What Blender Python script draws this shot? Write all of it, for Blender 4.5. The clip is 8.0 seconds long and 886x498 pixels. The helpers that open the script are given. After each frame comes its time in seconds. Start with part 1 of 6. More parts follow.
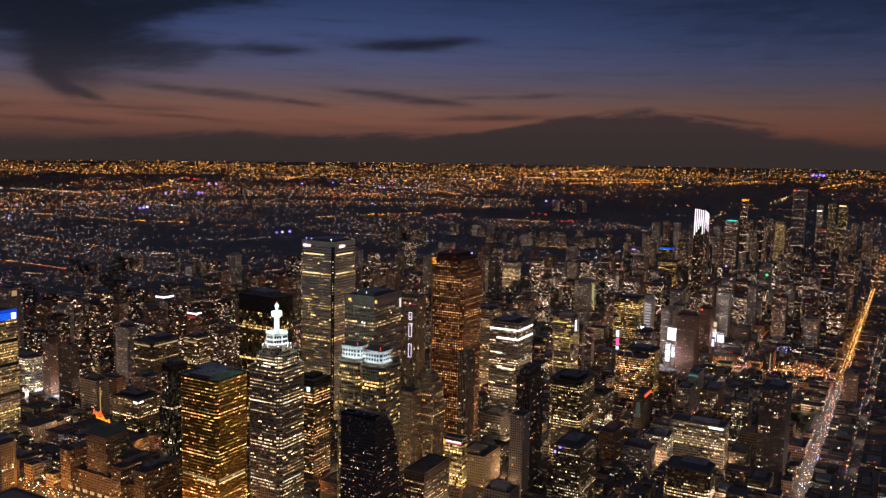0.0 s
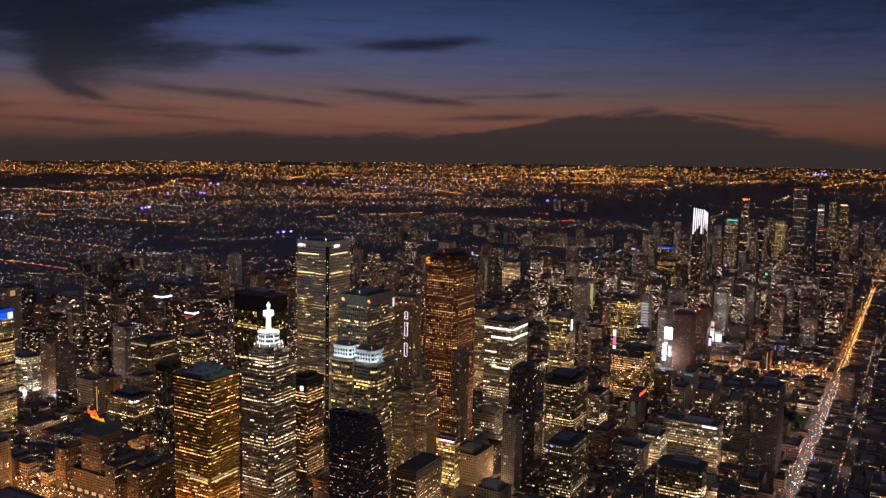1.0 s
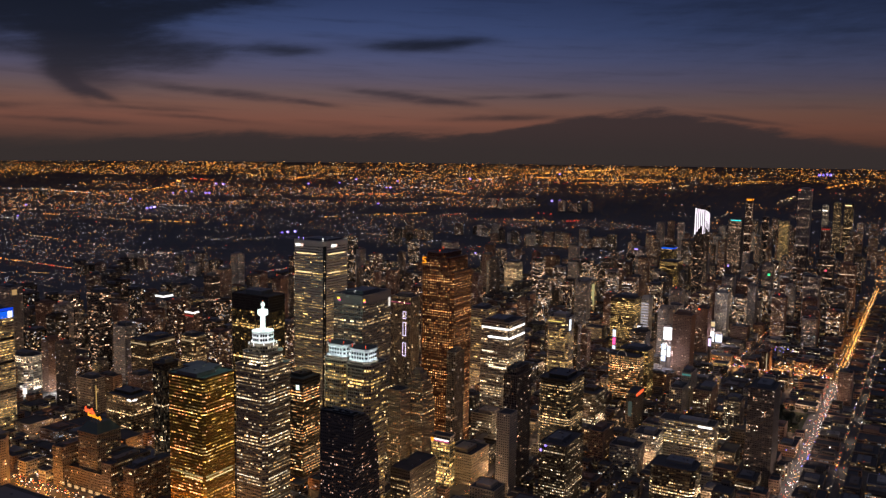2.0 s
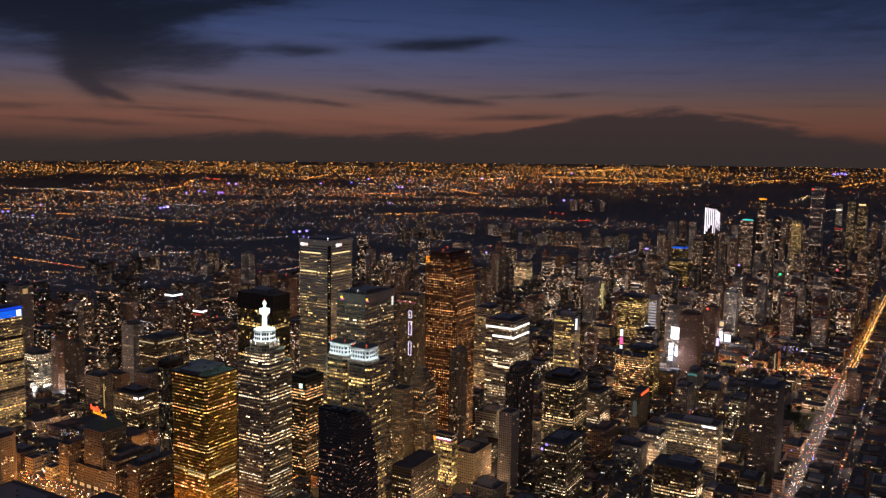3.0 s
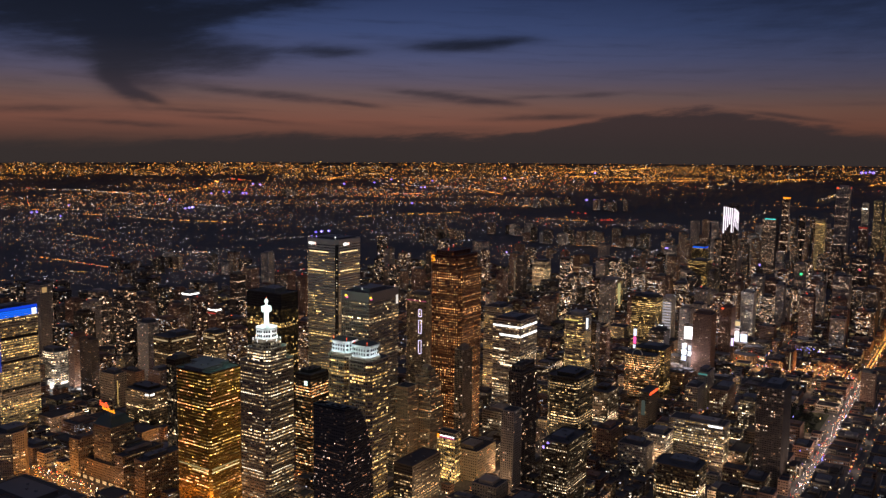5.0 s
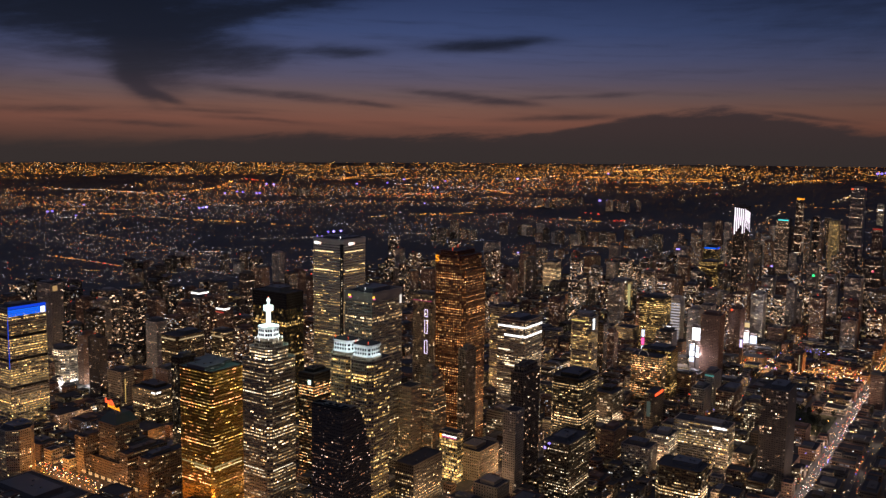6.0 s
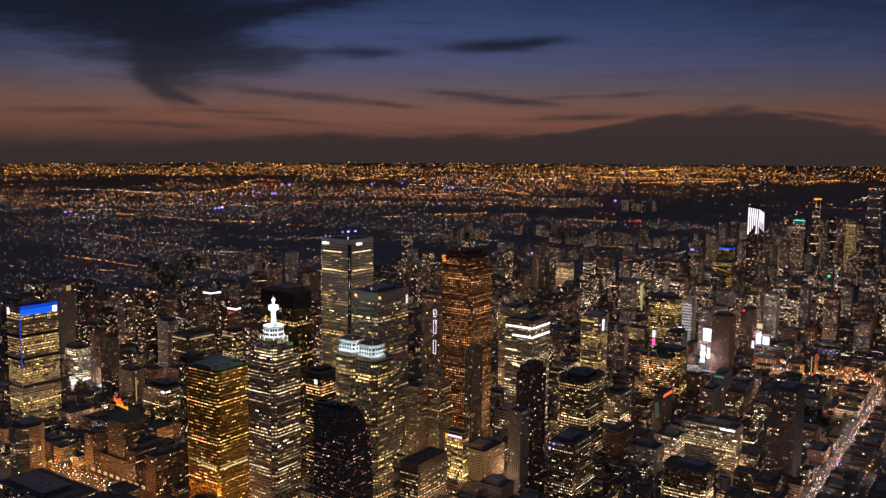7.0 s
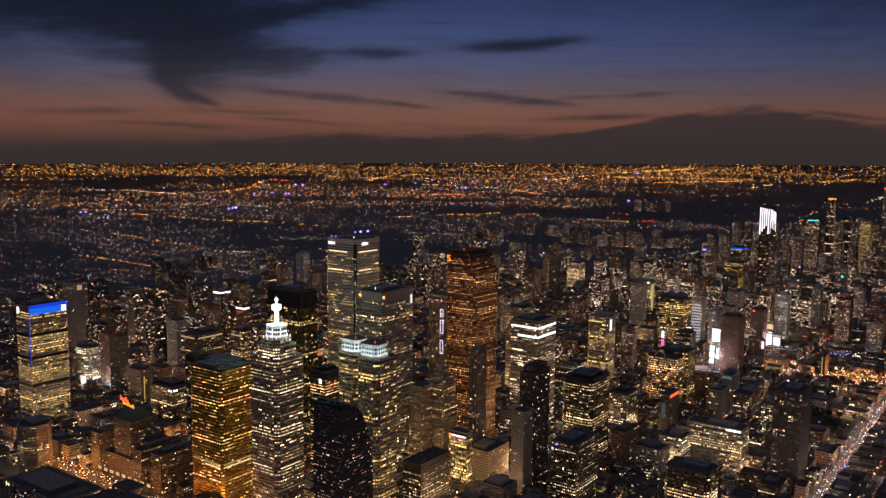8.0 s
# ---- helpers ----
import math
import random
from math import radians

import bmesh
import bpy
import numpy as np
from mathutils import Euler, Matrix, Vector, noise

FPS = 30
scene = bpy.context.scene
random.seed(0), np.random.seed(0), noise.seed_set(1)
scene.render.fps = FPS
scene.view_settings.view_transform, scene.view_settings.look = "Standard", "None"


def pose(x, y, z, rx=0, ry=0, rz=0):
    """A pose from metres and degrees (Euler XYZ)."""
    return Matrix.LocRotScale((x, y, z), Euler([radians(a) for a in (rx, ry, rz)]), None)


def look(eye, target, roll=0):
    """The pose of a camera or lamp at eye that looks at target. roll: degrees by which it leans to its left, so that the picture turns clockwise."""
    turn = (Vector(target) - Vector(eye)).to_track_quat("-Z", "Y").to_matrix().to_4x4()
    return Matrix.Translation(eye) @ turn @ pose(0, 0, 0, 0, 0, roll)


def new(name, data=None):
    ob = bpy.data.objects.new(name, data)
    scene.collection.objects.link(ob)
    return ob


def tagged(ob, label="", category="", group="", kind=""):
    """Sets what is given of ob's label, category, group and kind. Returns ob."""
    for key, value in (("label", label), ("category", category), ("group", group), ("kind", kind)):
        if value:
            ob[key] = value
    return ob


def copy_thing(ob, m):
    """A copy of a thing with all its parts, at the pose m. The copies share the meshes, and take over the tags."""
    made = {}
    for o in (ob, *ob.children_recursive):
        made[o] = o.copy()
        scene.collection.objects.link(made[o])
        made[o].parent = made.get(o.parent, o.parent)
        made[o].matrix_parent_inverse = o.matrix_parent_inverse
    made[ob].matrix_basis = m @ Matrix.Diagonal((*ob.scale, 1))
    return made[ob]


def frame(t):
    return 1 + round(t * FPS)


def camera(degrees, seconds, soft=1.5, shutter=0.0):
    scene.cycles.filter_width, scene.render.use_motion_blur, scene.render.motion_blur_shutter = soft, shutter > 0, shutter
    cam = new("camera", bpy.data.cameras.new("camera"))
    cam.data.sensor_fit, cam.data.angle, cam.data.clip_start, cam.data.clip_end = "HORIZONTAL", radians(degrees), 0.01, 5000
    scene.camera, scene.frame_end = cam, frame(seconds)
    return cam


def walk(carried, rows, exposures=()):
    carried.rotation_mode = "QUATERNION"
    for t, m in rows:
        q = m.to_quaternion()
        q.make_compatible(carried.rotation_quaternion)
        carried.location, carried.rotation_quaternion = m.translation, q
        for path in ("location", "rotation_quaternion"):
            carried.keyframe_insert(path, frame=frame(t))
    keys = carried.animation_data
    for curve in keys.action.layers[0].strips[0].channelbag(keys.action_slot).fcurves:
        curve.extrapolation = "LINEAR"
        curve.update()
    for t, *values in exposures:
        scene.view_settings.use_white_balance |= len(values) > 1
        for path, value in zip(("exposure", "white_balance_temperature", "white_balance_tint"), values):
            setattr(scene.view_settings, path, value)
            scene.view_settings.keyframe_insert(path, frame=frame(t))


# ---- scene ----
# ---- camera and its walk ----
cam = camera(54.2, 8.0, soft=1.4)
PATH = [
    (0, (3.882, -1.32, 435.653), (3.968, 0.664, 435.419), 1.2),
    (0.5, (11.281, -3.182, 435.961), (11.364, -1.197, 435.727), 1.2),
    (1, (18.751, -5.399, 436.162), (18.827, -3.414, 435.927), 1.1),
    (1.5, (26.388, -7.764, 436.163), (26.458, -5.779, 435.929), 1.1),
    (3, (50.21, -13.157, 436.376), (50.235, -11.171, 436.14), 1.0),
    (3.5, (58.585, -14.645, 436.046), (58.591, -12.659, 435.81), 0.9),
    (4, (66.742, -16.088, 435.652), (66.732, -14.102, 435.417), 0.9),
    (4.5, (74.883, -17.442, 435.292), (74.858, -15.457, 435.056), 0.8),
    (6, (99.558, -19.519, 435.292), (99.481, -17.534, 435.056), 0.8),
    (6.5, (107.445, -20.048, 435.554), (107.348, -18.064, 435.319), 0.8),
    (7, (115.284, -20.21, 435.655), (115.166, -18.227, 435.419), 0.7),
    (7.5, (123.177, -19.894, 435.655), (123.04, -17.913, 435.419), 0.7),
    (8, (130.701, -19.671, 435.498), (130.547, -17.691, 435.262), 0.6),
]
walk(cam, [(t, look(eye, target, roll)) for t, eye, target, roll in PATH])

# ---- frames of reference ----
# The street grid runs 31.2 degrees to the right of the world's y. e: metres along the grid's east, n: along its north.
GRID = radians(31.2)
EX, EY, NX, NY = math.cos(GRID), -math.sin(GRID), math.sin(GRID), math.cos(GRID)
HUB = (66.0, -14.0)          # the middle of the flight, over which far distances are drawn in
RISE_FROM, RISE_SPAN, EYE_HEIGHT = 3000.0, 1850.0, 435.5


def grid(e, n):
    return e * EX + n * NX, e * EY + n * NY


def grid_of(x, y):
    return x * EX + y * EY, x * NX + y * NY


def drawn_in(r):
    """Range at which ground that is r metres away stands: true to 3 km, drawn in towards 4.85 km beyond it."""
    if r <= RISE_FROM:
        return r
    return RISE_FROM + RISE_SPAN * (1 - math.exp(-(r - RISE_FROM) / RISE_SPAN))


def terrain(x, y, up=0.0):
    """The place and scale of a spot at true plan position x, y and height up above the ground."""
    dx, dy = x - HUB[0], y - HUB[1]
    r = math.hypot(dx, dy)
    q = drawn_in(r)
    k = q / r if r > RISE_FROM else 1.0
    # the far plain lies a little lower to the west and climbs towards the north
    far = min(1.0, max(0.0, (r - RISE_FROM) / 5000.0))
    tilt = q * far * (0.0085 * dx / max(r, 1.0) + 0.0013)
    return HUB[0] + dx * k, HUB[1] + dy * k, EYE_HEIGHT * (1 - k) + up * k + tilt, k


# ---- world: the sky after sunset ----
world = bpy.data.worlds.new("dusk_sky")
scene.world = world
world.use_nodes = True
wt = world.node_tree
wt.nodes.clear()


class Nodes:
    """Small helper to write node graphs in one line each."""

    def __init__(self, tree):
        self.tree = tree

    def add(self, kind, **props):
        node = self.tree.nodes.new(kind)
        for key, value in props.items():
            setattr(node, key, value)
        return node

    def put(self, socket, value):
        if isinstance(value, bpy.types.NodeSocket):
            self.tree.links.new(value, socket)
        elif value is not None:
            socket.default_value = value

    def math(self, op, a, b=None, c=None, clamp=False):
        node = self.add("ShaderNodeMath", operation=op, use_clamp=clamp)
        for socket, value in zip(node.inputs, (a, b, c)):
            self.put(socket, value)
        return node.outputs[0]

    def ramp(self, fac, stops, mode="LINEAR"):
        node = self.add("ShaderNodeValToRGB")
        node.color_ramp.interpolation = mode
        els = node.color_ramp.elements
        while len(els) < len(stops):
            els.new(0.5)
        for el, (at, col) in zip(els, stops):
            el.position = at
            el.color = (*col, 1) if len(col) == 3 else col
        self.put(node.inputs[0], fac)
        return node.outputs[0]

    def mix(self, fac, a, b):
        node = self.add("ShaderNodeMix", data_type="RGBA")
        self.put(node.inputs[0], fac)
        self.put(node.inputs[6], a)
        self.put(node.inputs[7], b)
        return node.outputs[2]

    def noise(self, vector, scale, detail=3.0, rough=0.5, dims="3D"):
        node = self.add("ShaderNodeTexNoise", noise_dimensions=dims)
        self.put(node.inputs["Vector"], vector)
        self.put(node.inputs["Scale"], scale)
        self.put(node.inputs["Detail"], detail)
        self.put(node.inputs["Roughness"], rough)
        return node.outputs["Fac"]

    def xyz(self, x, y, z):
        node = self.add("ShaderNodeCombineXYZ")
        for socket, value in zip(node.inputs, (x, y, z)):
            self.put(socket, value)
        return node.outputs[0]


def lin(r, g, b):
    """A colour from 0-255 display values."""
    return tuple((c / 255 / 12.92) if c / 255 <= 0.04045 else ((c / 255 + 0.055) / 1.055) ** 2.4 for c in (r, g, b))


w = Nodes(wt)
coord = w.add("ShaderNodeTexCoord")
split = w.add("ShaderNodeSeparateXYZ")
wt.links.new(coord.outputs["Generated"], split.inputs[0])
az = w.math("MULTIPLY", w.math("ARCTAN2", split.outputs[0], split.outputs[1]), 57.2958)      # degrees to the right of ahead
el = w.math("MULTIPLY", w.math("ARCSINE", split.outputs[2]), 57.2958)                        # degrees above eye level


def wisp(a0, e0, a_len, e_len, tilt, warp=1.0, power=1.0):
    """A soft streak of cloud: 0 outside, 1 at its heart."""
    ca, sa = math.cos(radians(tilt)), math.sin(radians(tilt))
    da = w.math("ADD", w.math("SUBTRACT", az, a0), w.math("MULTIPLY", cloud_shift_a, warp))
    de = w.math("ADD", w.math("SUBTRACT", el, e0), w.math("MULTIPLY", cloud_shift_e, warp))
    u = w.math("DIVIDE", w.math("ADD", w.math("MULTIPLY", da, ca), w.math("MULTIPLY", de, sa)), a_len)
    v = w.math("DIVIDE", w.math("SUBTRACT", w.math("MULTIPLY", de, ca), w.math("MULTIPLY", da, sa)), e_len)
    d = w.math("ADD", w.math("MULTIPLY", u, u), w.math("MULTIPLY", v, v))
    return w.math("MULTIPLY", w.math("EXPONENT", w.math("MULTIPLY", d, -1.0)), power)


flow = w.xyz(w.math("MULTIPLY", az, 0.06), w.math("MULTIPLY", el, 0.22), 0.0)
cloud_shift_a = w.math("MULTIPLY", w.math("SUBTRACT", w.noise(flow, 2.6, 5.0, 0.6), 0.5), 5.0)
flow_b = w.xyz(w.math("MULTIPLY", az, 0.07), w.math("MULTIPLY", el, 0.26), 7.3)
cloud_shift_e = w.math("MULTIPLY", w.math("SUBTRACT", w.noise(flow_b, 2.8, 6.0, 0.62), 0.5), 2.2)

base = w.ramp(w.math("DIVIDE", w.math("ADD", el, 2.0), 32.0, clamp=True), [
    (0.000, lin(50, 42, 40)),
    (0.060, lin(66, 51, 47)),
    (0.085, lin(92, 62, 54)),
    (0.110, lin(112, 73, 62)),
    (0.138, lin(110, 78, 69)),
    (0.165, lin(97, 79, 80)),
    (0.200, lin(82, 77, 96)),
    (0.240, lin(70, 75, 106)),
    (0.290, lin(56, 68, 105)),
    (0.340, lin(46, 58, 93)),
    (0.400, lin(37, 46, 77)),
    (0.600, lin(56, 61, 88)),
    (1.000, lin(79, 82, 104)),
])


def bridge(stops, lo, hi):
    """A soft curve over the azimuth: value at each stop."""
    return w.math("MULTIPLY", 4.0, w.ramp(w.math("DIVIDE", w.math("SUBTRACT", az, lo), hi - lo, clamp=True), [((a - lo) / (hi - lo), (v / 4, v / 4, v / 4)) for a, v in stops], "B_SPLINE"))


# the torn cloud overhead: a dark body, a hooked tail and long feathers blown to the right
streaks = [
    wisp(-21.0, 8.2, 3.4, 2.2, -20, 0.5, 2.6), wisp(-21.0, 6.0, 2.1, 1.6, -40, 0.35, 2.4), wisp(-21.6, 4.8, 1.2, 1.1, -50, 0.25, 1.5),
    wisp(-21.9, 4.1, 0.9, 0.55, -62, 0.12, 1.6), wisp(-21.3, 3.35, 0.95, 0.36, -42, 0.08, 1.7), wisp(-20.2, 2.85, 1.1, 0.22, -18, 0.06, 1.5),
    wisp(-26.0, 8.8, 6.0, 2.0, 0, 0.6, 1.0), wisp(-25.0, 7.4, 4.2, 1.1, -8, 0.7, 1.3), wisp(-28.5, 8.8, 5.0, 1.6, 4, 0.8, 1.5), wisp(-24.6, 5.3, 2.6, 0.4, -6, 0.5, 0.4),
    wisp(-17.8, 5.8, 2.6, 0.75, 6, 0.7, 0.75), wisp(-15.2, 5.5, 3.6, 0.5, 5, 0.7, 0.6), wisp(-15.8, 4.7, 2.6, 0.42, 6, 0.6, 0.65), wisp(-12.4, 5.6, 2.4, 0.28, 12, 0.4, 0.4),
    wisp(-17.6, 7.6, 3.2, 1.0, 10, 0.9, 1.2), wisp(-14.0, 8.5, 4.6, 0.6, 12, 0.8, 0.7), wisp(-10.5, 9.3, 5.0, 0.6, 9, 0.6, 0.6),
    wisp(-8.6, 5.95, 1.9, 0.30, 1, 0.25, 0.85), wisp(-0.2, 6.5, 2.9, 0.38, 3, 0.22, 1.1), wisp(2.6, 6.75, 1.8, 0.2, 4, 0.2, 0.5),
    wisp(-11.8, 3.05, 2.9, 0.22, -4, 0.25, 0.75), wisp(-7.6, 2.72, 1.7, 0.16, -6, 0.2, 0.65), wisp(-15.6, 3.4, 2.0, 0.3, -5, 0.4, 0.35), wisp(-3.2, 3.45, 1.9, 0.16, -4, 0.2, 0.5),
    wisp(-0.4, 3.1, 2.4, 0.26, -6, 0.25, 0.8), wisp(2.4, 2.85, 1.3, 0.16, -5, 0.2, 0.6), wisp(4.6, 3.2, 1.4, 0.12, 2, 0.2, 0.4), wisp(8.1, 3.4, 1.6, 0.13, 2, 0.2, 0.45),
    wisp(-21.4, 1.15, 3.2, 0.15, -2, 0.2, 0.5), wisp(-14.0, 1.5, 3.4, 0.13, -3, 0.2, 0.35), wisp(-26.5, 1.9, 3.0, 0.2, 2, 0.3, 0.4), wisp(-17.5, 2.0, 3.0, 0.12, -2, 0.2, 0.3),
    wisp(5.4, 1.9, 3.0, 0.16, 2, 0.1, 0.85), wisp(20.2, 2.05, 2.2, 0.13, -7, 0.1, 0.7), wisp(-40.0, 6.0, 9.0, 3.0, 0, 1.0, 0.8), wisp(27.0, 9.0, 12.0, 3.4, 0, 0.5, 0.35),
]
# the long bank of cloud over the horizon
bank_top = bridge([(-36, 0.2), (-26, 0.05), (-20, 0.3), (-15, 0.55), (-11.6, 0.62), (-9.5, 0.85), (-7, 0.66), (0.5, 0.72), (4.0, 0.85), (6.0, 1.45), (8.5, 1.9), (10.5, 2.3), (13.0, 2.5), (15.5, 2.55), (17.8, 2.35), (20.7, 1.9), (23.3, 1.35), (27.0, 0.8), (36, 0.5)], -36, 36)
bank_soft = bridge([(-36, 1.0), (-22, 0.85), (-14, 0.5), (0, 0.36), (10, 0.42), (26, 0.55), (36, 0.6)], -36, 36)
total = streaks[0]
for s in streaks[1:]:
    total = w.math("ADD", total, s)
shred = w.noise(w.xyz(w.math("ADD", w.math("MULTIPLY", az, 0.12), w.math("MULTIPLY", el, -0.06)), w.math("ADD", w.math("MULTIPLY", el, 0.62), w.math("MULTIPLY", az, -0.05)), 2.0), 2.6, 8.0, 0.62)
ragged = w.math("ADD", w.math("ADD", bank_top, w.math("MULTIPLY", cloud_shift_e, 0.36)), w.math("MULTIPLY", w.math("SUBTRACT", shred, 0.5), 1.3))
depth_in = w.math("DIVIDE", w.math("SUBTRACT", ragged, el), bank_soft)
fray = w.math("ADD", 0.35, w.math("MULTIPLY", w.math("SUBTRACT", shred, 0.26, clamp=True), 2.9))
haze = w.noise(w.xyz(w.math("MULTIPLY", az, 0.06), w.math("ADD", w.math("MULTIPLY", el, 0.9), w.math("MULTIPLY", az, 0.03)), 5.0), 2.4, 5.0, 0.55)
total = w.math("ADD", total, w.math("MULTIPLY", w.math("SUBTRACT", haze, 0.5, clamp=True), 0.55))
thick = w.math("MULTIPLY", total, fray)


def eased(value, lo, hi):
    node = w.add("ShaderNodeMapRange", interpolation_type="SMOOTHERSTEP")
    for socket, v in zip(node.inputs, (value, lo, hi, 0.0, 1.0)):
        w.put(socket, v)
    return node.outputs[0]


cover = w.math("MAXIMUM", w.math("MULTIPLY", w.math("SUBTRACT", 1.0, w.math("EXPONENT", w.math("MULTIPLY", thick, -1.75))), 0.97), w.math("MULTIPLY", eased(depth_in, -0.5, 1.0), 0.92))
cloud_colour = w.ramp(w.math("DIVIDE", w.math("ADD", el, 1.0), 10.0, clamp=True), [
    (0.0, lin(49, 43, 42)), (0.3, lin(50, 42, 44)), (0.42, lin(52, 45, 52)), (0.55, lin(38, 37, 46)), (0.75, lin(24, 27, 38)), (1.0, lin(19, 23, 34))])
# the sky darkens away from the place where the sun went down
fade = w.ramp(w.math("DIVIDE", w.math("ADD", az, 30.0), 70.0, clamp=True), [(0.0, (0.95, 0.95, 0.95)), (0.4, (1.0, 1.0, 1.0)), (0.8, (0.74, 0.74, 0.72)), (1.0, (0.68, 0.68, 0.68))])
dim = w.add("ShaderNodeVectorMath", operation="MULTIPLY")
w.put(dim.inputs[0], base)
w.put(dim.inputs[1], fade)
sky = w.mix(cover, dim.outputs[0], cloud_colour)
background = w.add("ShaderNodeBackground")
wt.links.new(sky, background.inputs["Color"])
background.inputs["Strength"].default_value = 1.15
out = w.add("ShaderNodeOutputWorld")
wt.links.new(background.outputs[0], out.inputs["Surface"])

# ---- materials ----


def surface(name, colour, rough=0.7, metal=0.0, grain=0.25, scale=0.4, stain=0.25, bump=0.15):
    """A worn solid surface: base colour varied by fine grain and by large stains, with a little relief."""
    m = bpy.data.materials.new(name)
    m.use_nodes = True
    g = Nodes(m.node_tree)
    bsdf = m.node_tree.nodes["Principled BSDF"]
    pos = g.add("ShaderNodeNewGeometry").outputs["Position"]
    fine = g.noise(pos, scale * 4, 4.0, 0.6)
    broad = g.noise(pos, scale * 0.12, 3.0, 0.55)
    rnd = g.add("ShaderNodeObjectInfo").outputs["Random"]
    k = g.math("ADD", 1.0 - grain / 2 - stain / 2 - 0.1, g.math("ADD", g.math("MULTIPLY", fine, grain), g.math("ADD", g.math("MULTIPLY", broad, stain), g.math("MULTIPLY", rnd, 0.2))))
    tint = g.add("ShaderNodeVectorMath", operation="SCALE")
    tint.inputs[0].default_value = colour
    m.node_tree.links.new(k, tint.inputs["Scale"])
    m.node_tree.links.new(tint.outputs[0], bsdf.inputs["Base Color"])
    m.node_tree.links.new(g.math("ADD", rough - 0.1, g.math("MULTIPLY", fine, 0.2)), bsdf.inputs["Roughness"])
    bsdf.inputs["Metallic"].default_value = metal
    if bump:
        b = g.add("ShaderNodeBump")
        b.inputs["Strength"].default_value = bump
        m.node_tree.links.new(fine, b.inputs["Height"])
        m.node_tree.links.new(b.outputs[0], bsdf.inputs["Normal"])
    return m


def lamp_surface(name, dark, bright, strength, spread=1.0, by="island", sampled=False, rooms=False):
    """Something that gives off light; each piece takes its own hue and brightness between two colours."""
    m = bpy.data.materials.new(name)
    m.use_nodes = True
    m.node_tree.nodes.clear()
    g = Nodes(m.node_tree)
    rnd = g.add("ShaderNodeNewGeometry").outputs["Random Per Island"] if by == "island" else g.add("ShaderNodeObjectInfo").outputs["Random"]
    again = g.math("FRACT", g.math("MULTIPLY", rnd, 17.31))
    level = g.math("ADD", 1.0 - 0.75 * spread, g.math("MULTIPLY", g.math("POWER", again, 2.0), 1.5 * spread))
    if rooms:
        # ceiling lamps, blinds and furniture make each room uneven
        inside = g.noise(g.add("ShaderNodeNewGeometry").outputs["Position"], 0.75, 3.0, 0.6)
        level = g.math("MULTIPLY", level, g.math("MAXIMUM", 0.2, g.math("MULTIPLY", g.math("SUBTRACT", inside, 0.29), 4.7)))
    em = g.add("ShaderNodeEmission")
    m.node_tree.links.new(g.mix(rnd, (*dark, 1), (*bright, 1)), em.inputs["Color"])
    m.node_tree.links.new(g.math("MULTIPLY", level, strength), em.inputs["Strength"])
    o = g.add("ShaderNodeOutputMaterial")
    m.node_tree.links.new(em.outputs[0], o.inputs["Surface"])
    m.cycles.emission_sampling = "AUTO" if sampled else "NONE"
    return m


def pane_set(name, dark, bright, strength):
    """Lit panes in four levels, for joined panes and for panes that are objects of their own."""
    return {by: [lamp_surface(name + "_" + by + "_" + lv, dark, bright, strength * k, 0.9, by, False, True) for lv, k in (("dim", 0.20), ("mid", 0.78), ("bright", 1.9), ("faint", 0.055))]
            for by in ("island", "object")}


PANES = {
    "warm": pane_set("lit_pane_warm", (1.0, 0.53, 0.18), (1.0, 0.78, 0.45), 1.5),
    "yellow": pane_set("lit_pane_yellow", (1.0, 0.52, 0.12), (1.0, 0.71, 0.29), 1.35),
    "white": pane_set("lit_pane_white", (1.0, 0.62, 0.29), (1.0, 0.86, 0.62), 1.9),
    "amber": pane_set("lit_pane_amber", (1.0, 0.30, 0.07), (1.0, 0.55, 0.22), 1.8),
    "gold": pane_set("lit_pane_gold", (1.0, 0.46, 0.06), (1.0, 0.68, 0.18), 1.25),
    "loft": pane_set("lit_pane_loft", (1.0, 0.36, 0.14), (0.95, 0.72, 0.60), 0.9),
    "cool": pane_set("lit_pane_cool", (0.72, 0.78, 1.0), (1.0, 0.95, 0.88), 1.2),
    "home": pane_set("lit_pane_home", (1.0, 0.44, 0.18), (1.0, 0.80, 0.60), 2.1),
}
GLASS = surface("dark_window_glass", (0.020, 0.020, 0.024), 0.18, 0.0, 0.2, 0.2, 0.2, 0.0)
GOLD_GLASS = surface("gold_coated_glass", (0.44, 0.27, 0.06), 0.38, 0.6, 0.3, 0.25, 0.4, 0.05)
